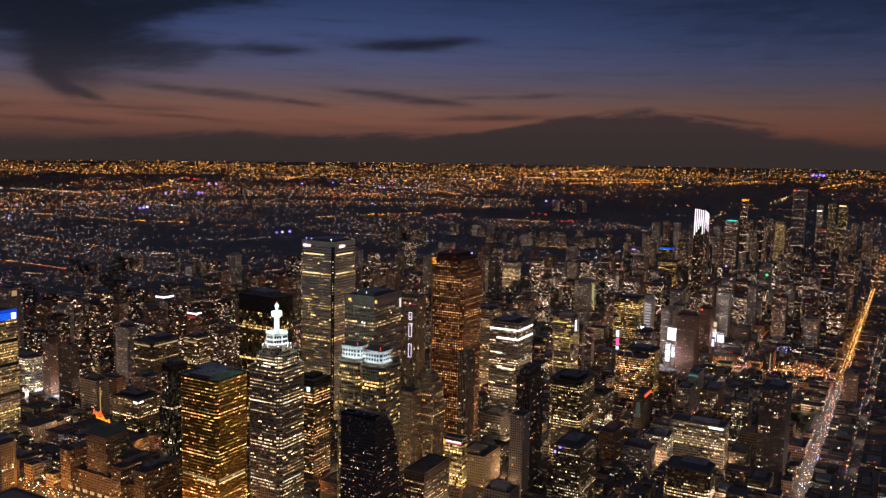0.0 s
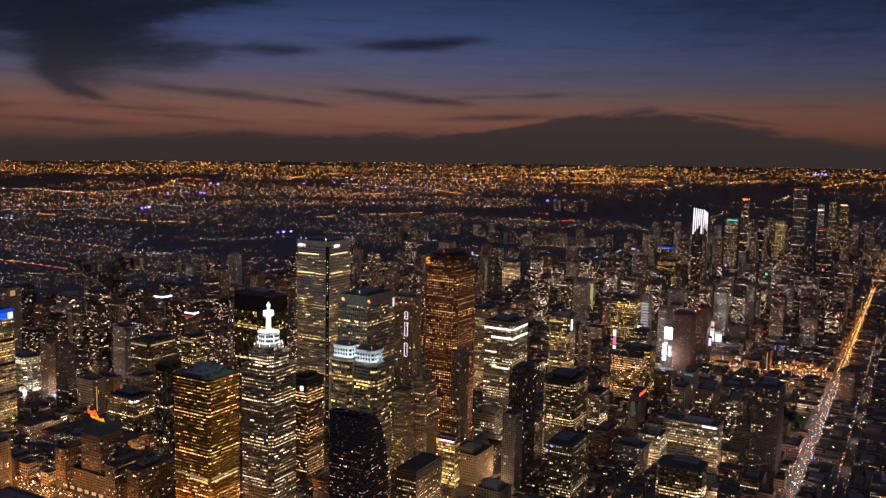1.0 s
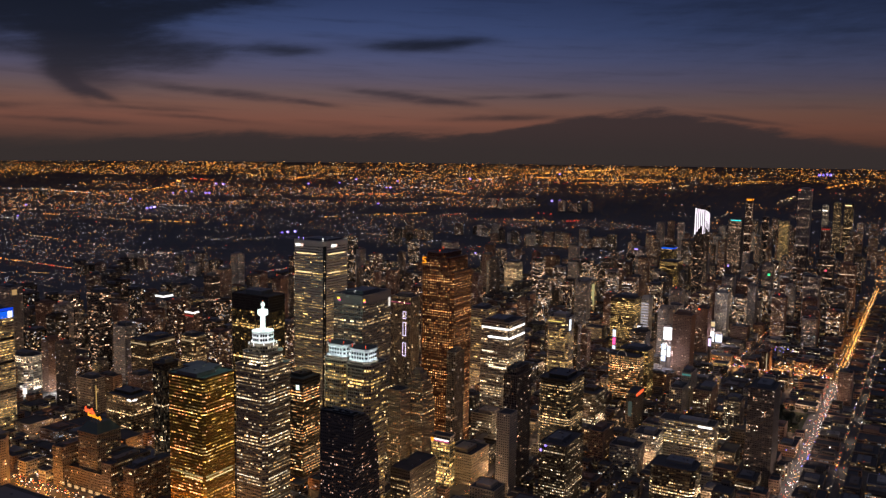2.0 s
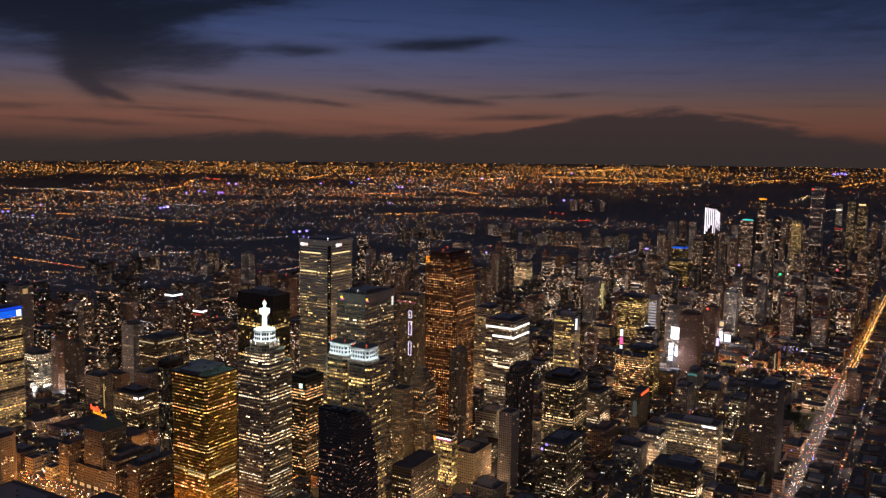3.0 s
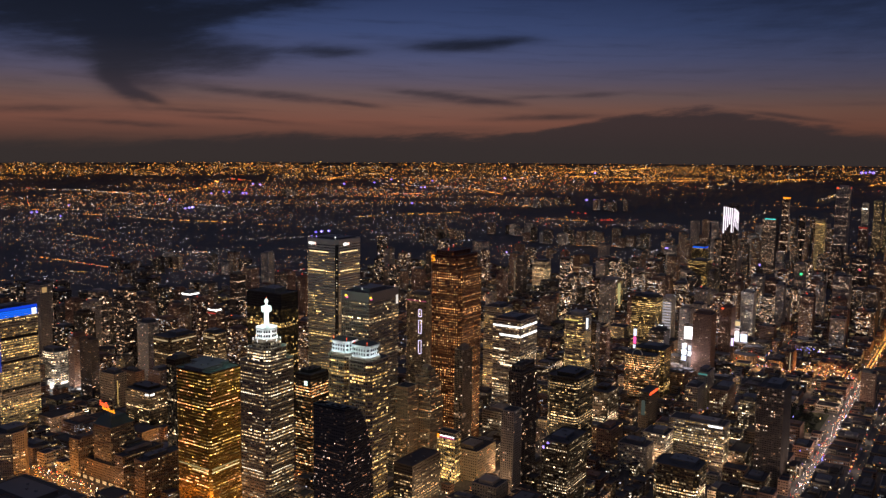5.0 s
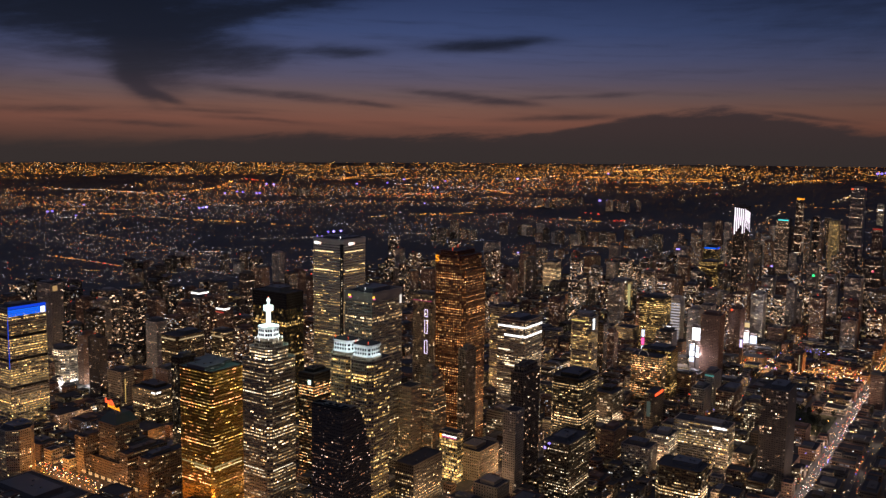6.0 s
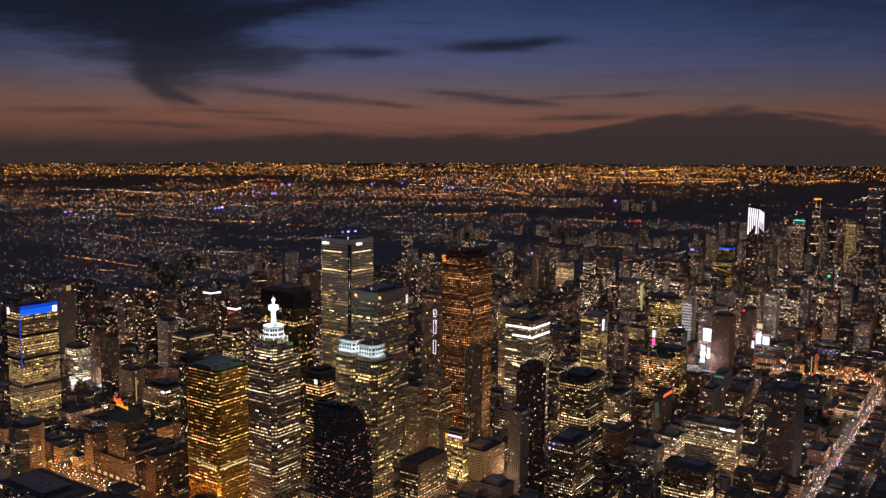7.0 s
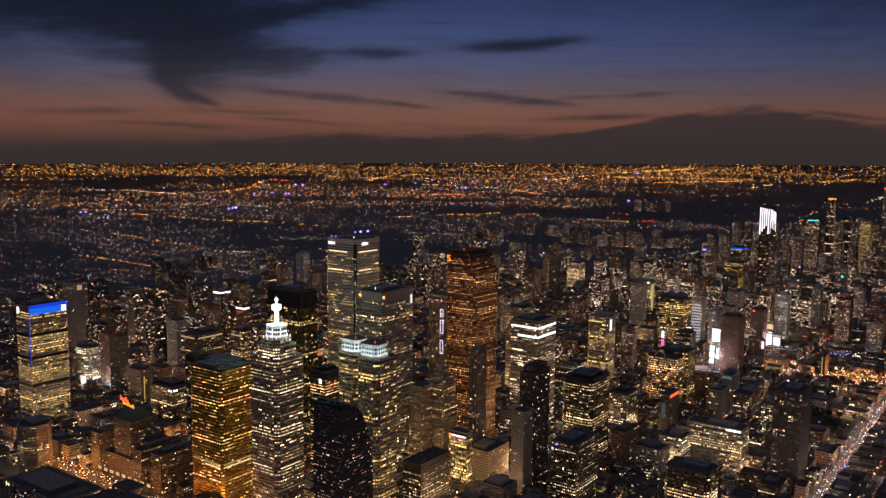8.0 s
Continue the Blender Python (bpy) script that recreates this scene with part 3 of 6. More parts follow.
# gold-glazed office tower
b = Building("office_tower", -660.8, 700.0, 56.0, 49.5, "gold-coated glass office tower glowing yellow and orange", "office tower", split=True)
TAKEN.append((-717, -660, 700, 750))
saw = rect(b.x0 - 1, b.x1, b.y0, b.y1 + 2, 3.0)
# Dense dim panes and amber patches put the glass's sheen and reflections into emission.
b.volume(saw, 0, 172, WALLS["gold"], GOLD_GLASS, 3.9, 1.8, "glass", 0.66, 0.14, ("gold", "gold", "gold", "yellow", "amber"), 1.0, 0.2, 0, thin=0.5, faint=0.7)
b.roof(saw, 172, COPPER, 1.6, 2, WALLS["bronze"], 5)
b.done(240)
# stepped granite tower with the lit crown and spire
b = Building("office_tower", -588.8, 720.2, 45.6, 45.9, "stepped granite office tower with a white lit crown and spire", "office tower", split=True)
TAKEN.append((-632, -586, 720, 766))
b.volume(b.outline(5.0, -0.6), 0, 190, WALLS["grey_stone"], None, 3.9, 2.9, "band", 0.62, 0.2, ("white", "warm", "warm"), 2.0, 0.35, thin=0.9)
b.volume(b.outline(6.0, 4.5), 190.2, 204, WALLS["grey_stone"], None, 3.9, 2.7, "band", 0.5, 0.2, "white", 1.5, 0.35)
b.volume(b.outline(6.0, 8.5), 204.2, 212, WALLS["grey_stone"], None, 3.9, 2.7, "band", 0.2, 0.0, "white", 1.5, 0.35)
b.roof(b.outline(5.0, -0.6), 190, None, 1.2, 0, WALLS["grey_stone"])
b.roof(b.outline(6.0, 4.5), 204, None, 1.2, 0, WALLS["grey_stone"])
b.roof(b.outline(6.0, 8.5), 212, None, 1.2, 0, WALLS["grey_stone"])
STEP_TOWER = b
b.done(260)
# twin-crowned tower
b = Building("office_tower", -505.5, 798.2, 70.0, 42.0, "stone and green glass office tower with two white lit crowns", "office tower", split=True)
TAKEN.append((-580, -505, 798, 842))
right, left = rect(b.x1 - 34, b.x1, b.y0, b.y1, 6), rect(b.x0, b.x1 - 36, b.y0 + 6, b.y1, 6)
for q in (right, left):
    b.volume(q, 0, 188, WALLS["limestone"], None, 3.9, 2.7, "band", 0.42, 0.15, "yellow", 1.5, 0.35, 1)
    b.roof(q, 188, None, 1.2, 0, WALLS["limestone"])
TWIN_TOWER, TWIN_R, TWIN_L = b, rect(b.x1 - 34, b.x1 - 1, b.y0, b.y1 - 11, 6), rect(b.x0, b.x1 - 36, b.y0 + 6, b.y1 - 8, 6)
b.done(200)
# red granite tower
b = Building("office_tower", -538.0, 1051.0, 52.5, 61.0, "red granite office tower with a stepped top and amber windows", "office tower", split=True)
TAKEN.append((-591, -538, 1051, 1112))
b.volume(b.outline(4.5), 0, 262, WALLS["red_granite"], None, 3.6, 3.7, "grid", 0.95, 0.22, "amber", 2.0, 0.4, 0, True)
mid_step = rect(b.x0 + 1.5, b.x1 - 7, b.y0, b.y1 - 3, 2.5)
top_step = rect(b.x0 + 7, b.x1 - 16, b.y0 + 4, b.y1 - 8, 2.0)
b.volume(mid_step, 262.2, 282, WALLS["red_granite"], None, 3.6, 3.7, "grid", 0.55, 0.0, "amber", 2.0, 0.4, 1, True)
b.volume(top_step, 282.2, 288, WALLS["red_granite"], None, 3.6, 3.7, "grid", 0.1, 0.0, "amber", 2.0, 0.4, 1, True)
b.roof(b.outline(4.5), 262, None, 1.0, 0, WALLS["red_granite"])
b.roof(mid_step, 282, None, 1.0, 0, WALLS["red_granite"])
b.roof(top_step, 288, None, 1.0, 0, WALLS["red_granite"])
b.done(280)
# curved-top apartment tower
b = Building("apartment_tower", -406.1, 630.4, 37.2, 43.0, "dark glass apartment tower with a curved sloping top", "apartment tower")
TAKEN.append((-444, -406, 630, 674))
b.volume(b.outline(), 0, 95.8, WALLS["dark_concrete"], None, 3.1, 2.2, "grid", 0.36, 0.0, "loft", 1.6, 0.2)
zz = 96.0
while zz < 192:
    c_ = min(1.0, max(0.0, (zz + 1.5 - 96) / 98))
    yr = b.y0 + 9 + (43.0 - 9) * math.sqrt(max(0.0, 1 - c_ ** 2.4))
    b.volume(rect(b.x0, b.x1, b.y0, yr), zz, zz + 3.05, WALLS["dark_concrete"], None, 3.1, 2.2, "grid", 0.34 if zz < 165 else 0.02, 0.0, "loft", 1.6, 0.2)
    zz += 3.1
b.roof(rect(b.x0, b.x1, b.y0, b.y0 + 10), zz, None, 2.0, 1, WALLS["black_steel"], 2)
b.done(160)

T = tower
T("office_tower", -1154.4, 742.2, 36.6, 62.6, 183.0, "yellow-lit glass office tower with a blue lit band at its top", "steel", "band", 3.9, 2.3, 0.75, 0.5, "yellow", 0, None, 1, 160, 2)
T("office_building", -1309.3, 930.8, 45.0, 35.4, 60.0, "round-cornered pale office block with a dark flat roof", "concrete", "band", 3.9, 2.3, 0.6, 0.3, "white", 10, None, 1, 40)
T("apartment_tower", -1378.0, 1301.1, 24.9, 31.7, 109.0, "slim apartment tower with a white lit strip at its top", "concrete", "grid", 3.1, 3.4, 0.3, 0, "home", 0, None, 1, 20)
T("apartment_tower", -1176.5, 1188.9, 21.8, 23.4, 114.4, "slim apartment tower with a white lit roof edge", "brick", "grid", 3.1, 3.4, 0.25, 0, "home", 0, None, 1, 20)
T("condo_tower", -1295.8, 1069.0, 29.5, 29.2, 155.0, "tall glass condominium tower with scattered lit rooms", "dark_concrete", "glass", 3.1, 3.2, 0.3, 0, "home", 0, None, 1, 30)
T("office_building", -1114.0, 1024.3, 46.8, 63.4, 95.0, "broad office block with a lit top storey", "bronze", "band", 3.9, 2.3, 0.2, 0.1, "warm", 4, None, 1, 30)
T("office_building", -1125.4, 1141.7, 37.4, 36.9, 80.4, "office block with a lit band below its dark roof", "bronze", "band", 3.9, 2.3, 0.4, 0.3, "warm", 3, None, 1, 25)
T("office_building", -961.5, 856.6, 55.0, 40.0, 62.0, "dark brown office block with broken bands of lit windows", "bronze", "band", 3.9, 2.3, 0.45, 0.1, "warm", 0, None, 1, 50)
T("apartment_tower", -944.0, 620.0, 38.0, 38.0, 66.0, "eight-sided pale stone tower with a dark roof", "limestone", "grid", 3.3, 2.6, 0.3, 0.15, "warm", 11, None, 1, 40)
T("office_tower", -738.3, 1266.0, 40.2, 30.0, 176.0, "grey tower with white outlined light strips on its side", "grey_stone", "pier", 3.9, 2.3, 0.12, 0.0, "warm", 0, None, 1, 30)
T("office_tower", -547.5, 990.0, 31.0, 32.0, 124.0, "stepped old limestone tower with small lit windows", "limestone", "grid", 3.9, 3.0, 0.42, 0.04, ("warm", "amber"), 0, None, 1, 90, 0, ((0, 88), (2, 108), (4, 119), (8, 128)), even=True)
T("office_building", -566.4, 964.0, 20.3, 24.0, 110.0, "old limestone wing with small lit windows", "limestone", "grid", 3.9, 3.0, 0.45, 0.0, ("warm", "amber"), 0, None, 0, 40, even=True)
T("condo_tower", -516.2, 1022.5, 12.4, 26.0, 157.5, "slim grey condominium tower with upright window strips", "grey_stone", "pier", 3.1, 2.4, 0.14, 0, "home", 0, None, 1, 50)
T("office_tower", -640.0, 1360.8, 36.0, 40.0, 150.9, "pale office tower with yellow-lit floors", "concrete", "band", 3.9, 2.3, 0.5, 0.3, "yellow", 0, None, 1, 30)
T("office_tower", -511.2, 1183.7, 47.6, 56.0, 172.0, "office tower with brilliant white lit bands round its top floors", "concrete", "band", 3.9, 2.8, 0.5, 0.22, ("white", "warm"), 0, None, 1, 160, 1)
T("condo_tower", -406.2, 985.0, 18.4, 44.0, 158.0, "slender dark condominium tower with few lit rooms", "dark_concrete", "pier", 3.1, 2.4, 0.10, 0, "home", 0, None, 1, 40, 0, ((0, 150), (3, 158)))
T("condo_tower", -404.5, 962.0, 17.0, 22.0, 106.0, "pale concrete condominium slab with a grid of dark windows", "concrete", "grid", 3.1, 2.8, 0.06, 0, "home", 0, None, 0, 20, sill=1.5)
T("office_tower", -381.5, 1106.1, 46.5, 60.0, 119.0, "dark office tower with broken bands of white-lit windows", "black_steel", "band", 3.9, 2.3, 0.4, 0.2, "warm", 5, None, 1, 110, 1)
T("office_building", -324.6, 948.7, 33.0, 60.0, 84.0, "dark office block with a stepped black roof", "bronze", "grid", 3.7, 2.6, 0.3, 0.1, "white", 0, None, 1, 60)
T("office_tower", -526.1, 1465.9, 40.9, 35.3, 131.6, "office tower with yellow-lit floors and a lit white sign", "concrete", "band", 3.9, 2.3, 0.6, 0.3, "yellow", 5, None, 1, 40)
T("office_tower", -740.5, 2187.5, 47.5, 38.5, 88.3, "yellow-lit office slab with a pale lit end wall", "concrete", "band", 3.9, 2.3, 0.75, 0.5, "yellow", 0, None, 1, 20)
T("office_tower", -481.1, 1719.9, 49.9, 45.0, 134.3, "office tower with bands of yellow-lit windows", "bronze", "band", 3.9, 2.3, 0.7, 0.4, "yellow", 0, None, 1, 30)
T("office_building", -377.4, 1417.0, 54.1, 31.0, 88.0, "office block with an arched gable on its roof", "bronze", "band", 3.9, 2.3, 0.7, 0.35, ("warm", "amber"), 4, None, 0, 60)
T("office_building", -375.0, 1455.0, 52.0, 44.0, 92.0, "dark-roofed office block with dim lit bands", "bronze", "band", 3.9, 2.3, 0.5, 0.2, "yellow", 4, None, 1, 30)
T("office_tower", -491.7, 1862.2, 22.5, 26.0, 112.8, "narrow tower floodlit white", "white_marble", "grid", 3.5, 2.6, 0.3, 0.1, "white", 0, None, 1, 20)
T("apartment_tower", -353.2, 1667.9, 35.4, 33.9, 122.0, "dark apartment tower with small scattered lit rooms", "brick", "grid", 3.0, 3.2, 0.2, 0, "home", 0, None, 1, 30)
T("apartment_tower", -366.7, 1871.2, 24.6, 35.8, 103.0, "brick apartment tower with red roof lamps", "brick", "grid", 3.0, 3.2, 0.2, 0, "home", 0, None, 1, 20)
T("office_building", -350.1, 1310.9, 14.7, 45.0, 57.0, "narrow dark block with a red lit slanting sign", "dark_concrete", "grid", 3.7, 3.0, 0.1, 0, "warm", 0, None, 0, 10)
T("office_building", -206.6, 1206.2, 76.5, 30.0, 58.0, "long office block with rows of white-lit windows", "concrete", "band", 3.7, 2.6, 0.7, 0.3, ("white", "yellow"), 0, None, 1, 150)
T("office_building", -187.3, 1013.5, 53.7, 39.8, 60.0, "dark-roofed office block with broken rows of lit windows", "bronze", "band", 3.9, 2.8, 0.42, 0.2, ("white", "warm", "warm"), 5, None, 1, 70)
T("office_building", -287.9, 1123.5, 39.4, 32.0, 36.0, "grey office block with a black penthouse", "concrete", "grid", 3.7, 2.6, 0.3, 0.1, "white", 0, None, 1, 30)
T("office_building", -275.0, 1166.8, 32.5, 34.0, 43.2, "pale low office block with a lit cornice", "concrete", "band", 3.9, 2.3, 0.7, 0.3, "white", 0, None, 1, 30)
T("office_building", -519.0, 1146.9, 34.9, 36.0, 36.0, "concrete office block with a blank upper box", "concrete", "band", 3.9, 2.3, 0.45, 0.2, "white", 0, None, 1, 30, 3)
T("hotel", -460.8, 969.5, 40.0, 50.0, 40.0, "old limestone hotel with a cornice and roof pavilion", "limestone", "grid", 3.6, 2.8, 0.3, 0, ("warm", "amber"), 0, None, 1, 40)
T("office_building", -478.7, 847.7, 26.8, 61.6, 55.4, "plain brown block with a windowless roof storey", "dark_concrete", "grid", 3.8, 3.0, 0.75, 0.3, "warm", 0, None, 0, 40, 3)
T("office_building", -481.4, 948.6, 27.3, 14.0, 66.4, "narrow lit glass block with a pink and white sign", "steel", "glass", 3.9, 2.4, 0.7, 0.3, "yellow", 0, None, 0, 30, 2)
T("office_building", -390.8, 894.5, 32.9, 30.2, 33.0, "low brown block with blank walls", "limestone", "grid", 3.8, 3.5, 0.1, 0, "warm", 0, None, 1, 10)
T("apartment_tower", -126.2, 1173.3, 33.2, 50.0, 130.0, "tall dark apartment slab with sparse lit rooms", "dark_concrete", "grid", 2.9, 3.0, 0.3, 0, "home", 0, None, 1, 80)
T("apartment_tower", -66.0, 1640.0, 22.0, 26.0, 58.0, "dark brick apartment block beside the avenue", "brick", "grid", 3.0, 2.8, 0.25, 0, "home", 0, None, 1, 12)
T("office_building", -203.0, 1373.7, 25.1, 34.2, 52.0, "dark office block with a checker of lit windows", "dark_concrete", "grid", 3.6, 2.8, 0.45, 0.1, "white", 0, None, 1, 30)
T("office_building", -300.7, 1407.3, 21.1, 42.5, 50.0, "blank pale-walled city block with flat roof", "concrete", "grid", 3.8, 3.2, 0.08, 0, "warm", 0, None, 1, 10)
T("office_building", -261.6, 1440.7, 29.1, 50.0, 43.0, "brick office block with bright lit top windows", "brick", "grid", 3.8, 3.2, 0.35, 0.1, "white", 0, None, 1, 20)
T("office_building", -334.0, 1112.5, 20.0, 45.3, 53.9, "brown office block with a lit roof edge", "brick", "grid", 3.8, 3.0, 0.15, 0, "warm", 0, None, 1, 20)
T("office_building", -392.1, 1248.0, 30.0, 44.0, 63.7, "office block with a pitched dark roof and lit bands", "bronze", "band", 3.9, 2.3, 0.5, 0.2, "white", 0, None, 1, 30)
T("condo_tower", -497.0, 2372.6, 26.0, 60.0, 287.0, "very tall condominium tower with a white lit crown", "dark_concrete", "glass", 3.1, 3.2, 0.16, 0, "home", 0, None, 1, 30, 22)
T("office_tower", -590.8, 2479.1, 51.5, 60.0, 119.7, "dark tower with yellow-lit office floors", "bronze", "band", 3.9, 3.2, 0.45, 0.3, "yellow", 0, None, 1, 20)
T("office_building", -1081.8, 2454.8, 42.9, 40.0, 79.4, "pale office block with brightly lit floors", "concrete", "band", 3.9, 3.2, 0.7, 0.5, "warm", 0, None, 1, 20)
T("office_building", -1099.9, 897.5, 35.6, 24.0, 60.0, "blank beige block with one upright strip of lights", "limestone", "grid", 3.9, 3.2, 0.1, 0, "warm", 0, None, 1, 10)
T("condo_tower", -1466.4, 1008.3, 45.8, 26.0, 155.6, "condominium tower with a bright lit corner at its top", "concrete", "grid", 3.1, 3.2, 0.2, 0, "home", 0, None, 1, 20)
T("condo_tower", -1455.8, 1072.4, 27.3, 25.3, 117.6, "condominium tower with scattered lit rooms", "brick", "grid", 3.1, 3.2, 0.3, 0, "home", 0, None, 1, 20)
T("condo_tower", -1463.1, 1133.4, 33.0, 26.0, 125.5, "condominium tower with rows of lit rooms", "concrete", "glass", 3.1, 3.2, 0.3, 0, "home", 0, None, 1, 20)

T("office_building", -298.5, 1454.0, 15.9, 40.0, 65.4, "narrow grey block with a teal lit top", "concrete", "grid", 3.7, 3.0, 0.12, 0, "white", 0, None, 1, 12)
T("office_building", -226.1, 1792.4, 14.6, 36.0, 44.0, "narrow brick block with one strip of lit windows", "brick", "grid", 3.3, 3.0, 0.2, 0, "warm", 0, None, 1, 8)
# far towers along the northern corridor
for e1, n0, sd, z, wall, style, lit, pn, label in [
    (-404.0, 3827, 50, 290, "concrete", "grid", 0.16, "home", "very tall slim apartment tower with two red roof lamps"),
    (-635.7, 3848, 26, 238, "brick", "glass", 0.2, "home", "slim apartment tower with an orange lit top"),
    (-562.1, 3244, 46, 196, "dark_concrete", "grid", 0.6, "home", "apartment tower with a teal lit sign on its roof"),
    (-421.9, 3375, 31, 188, "limestone", "band", 0.75, "yellow", "apartment tower lit golden on most floors"),
    (-537.5, 3663, 23, 178, "dark_concrete", "glass", 0.08, "home", "dark slim tower with few lights"),
    (-273.0, 3293, 29, 179, "brick", "grid", 0.25, "home", "brick apartment tower with a red lit roof edge"),
    (-319.9, 4191, 31, 218, "dark_concrete", "grid", 0.4, "warm", "office tower with lit upper floors"),
    (-372.0, 4189, 25, 205, "concrete", "grid", 0.4, "white", "pale office tower with lit upper floors"),
    (-271.5, 4193, 37, 215, "bronze", "grid", 0.4, "warm", "broad office tower with lit upper floors"),
    (-961.0, 3670, 29, 130, "concrete", "grid", 0.3, "home", "apartment slab with small lit rooms"),
    (-946.1, 3779, 26, 129, "brick", "grid", 0.3, "home", "brick apartment slab with small lit rooms"),
    (-809.2, 3403, 22, 157, "concrete", "grid", 0.4, "home", "slim lit apartment tower"),
    (-687.2, 2808, 42, 126, "bronze", "band", 0.4, "yellow", "office tower with a blue lit roof edge"),
    (-780.7, 2785, 33, 117, "concrete", "grid", 0.25, "home", "hospital tower with violet roof lamps"),
    (-1106.2, 2338, 22, 91, "concrete", "grid", 0.6, "warm", "slim lit concrete tower"),
    (-1048.5, 2687, 41, 77, "brick", "grid", 0.3, "warm", "broad brick institute block"),
    (-1551.4, 2887, 48, 71, "concrete", "grid", 0.35, "home", "long apartment slab beyond the park"),
    (-267.9, 2387, 30, 105, "brick", "grid", 0.3, "home", "square brick apartment tower"),
    (-195.5, 2292, 37, 134, "concrete", "grid", 0.3, "home", "tall concrete apartment tower"),
    (-351.8, 2271, 34, 111, "brick", "grid", 0.25, "home", "brick apartment tower beside the avenue"),
    (-362.8, 2677, 28, 109, "concrete", "grid", 0.3, "home", "apartment tower with a green roof lamp"),
    (-308.8, 2984, 36, 134, "dark_concrete", "grid", 0.3, "home", "dark apartment tower with small lit rooms"),
    (-366.4, 2067, 28, 109, "white_marble", "grid", 0.35, "white", "pale apartment tower with lit rooms"),
    (-565.0, 2737, 37, 120, "concrete", "grid", 0.25, "home", "grey concrete apartment tower with lit rooms"),
    (-200.8, 2692, 43, 137, "dark_concrete", "grid", 0.3, "home", "broad dark apartment tower"),
    (-137.3, 2598, 38, 136, "brick", "grid", 0.3, "home", "brick apartment tower with scattered lit rooms"),
    (-1358.6, 1424, 24, 138, "dark_concrete", "grid", 0.2, "home", "slim condominium tower with red roof lamps"),
]:
    T("apartment_tower" if pn == "home" else "office_tower", e1, n0, sd, sd, z, label, wall, style, 3.1, 2.6, lit, 0.1, pn, 0, None, 1, 12, sill=1.5)

# ---- the other buildings along the streets ----
rng = random.Random(21)


def free(e0, e1, n0, n1, gap=3):
    return all(e1 + gap < a or e0 - gap > b_ or n1 + gap < c or n0 - gap > d for a, b_, c, d in TAKEN)


def tall_chance(e, n):
    if e > -96:
        return (0.0, 5, 12) if e < -55 else (0.0, 7, 16) if n < 2250 else (0.12, 9, 20)
    if n < 1500 and e > -950:
        return (0.0, 10, 30)
    if n < 2050 and e > -400:
        return (0.0, 8, 20)
    if e < -1130 and 900 < n < 1500:
        return (0.5, 14, 40)
    if e < -950:
        return (0.10, 10, 28) if n > 930 else (0.0, 8, 22)
    return (0.20, 14, 40) if n < 2100 else (0.42, 16, 50)


KINDS = [("brick", "grid", 0.24, ("home", "cool", "cool"), "brick"), ("dark_concrete", "grid", 0.28, ("warm", "white", "cool"), "concrete"), ("dark_concrete", "grid", 0.22, ("home", "amber", "cool"), "dark concrete"), ("brick", "grid", 0.26, "warm", "brown brick"),
         ("bronze", "band", 0.4, "white", "bronze-clad"), ("concrete", "band", 0.4, "yellow", "concrete")]
low_count, tall_count = 0, 0
RED_SPOTS = []
for e0, e1, n0, n1 in sorted(BLOCKS, key=lambda q: math.hypot(q[0] + 300, q[2])):
    if n1 < 640 or (e0 > -100 and n1 < 900):
        continue
    e = e0 + 2
    while e < e1 - 10:
        wd = min(rng.uniform(16, 44), e1 - 2 - e)
        n = n0 + 2
        while n < n1 - 10:
            ln = min(rng.uniform(18, 44), n1 - 2 - n)
            p, lo, hi = tall_chance(e, n)
            wall, style, lit, pn, word = rng.choice(KINDS)
            x, y = grid(e + wd / 2, n + ln / 2)
            if wd > 9 and ln > 9 and free(e, e + wd, n, n + ln) and rng.random() < 0.86 and y > 850 and abs(math.atan2(x - 66, y)) < 0.62 and math.hypot(x, y) < 3150:
                high = rng.random() < p
                h = rng.uniform(60, 118) if high else lo + (hi - lo) * rng.random() ** 1.6
                if high:
                    tall_count += 1
                    if rng.random() < 0.35:
                        RED_SPOTS.append((e + min(wd, 30) / 2, n + 3, h + 7))
                    wd2, ln2 = min(wd, 30), min(ln, 30)
                    T("apartment_tower", e + wd2, n, wd2, ln2, h, "%s apartment tower with scattered lit rooms" % word, wall, rng.choice(("grid", "glass", "grid")), 3.0, 2.6, rng.uniform(0.45, 0.75) if e > -1000 else rng.uniform(0.24, 0.45), 0, ("home", "home", "home", "warm", "cool"), 0, None, 1, 2, group="apartment towers", joined=tall_count > 140, sill=1.7)
                else:
                    low_count += 1
                    T("city_building", e + wd, n, wd, ln, h, "low %s city building with a flat roof" % word, wall, style, 3.7, 2.6, lit, 0.05, pn, 0, None, rng.choice((0, 1, 1)), 0, group="city buildings", plant_h=3, joined=low_count > 270, sill=1.9)
            n += ln + rng.choice((0.6, 0.6, 5))
        e += wd + rng.choice((0.6, 0.6, 6))
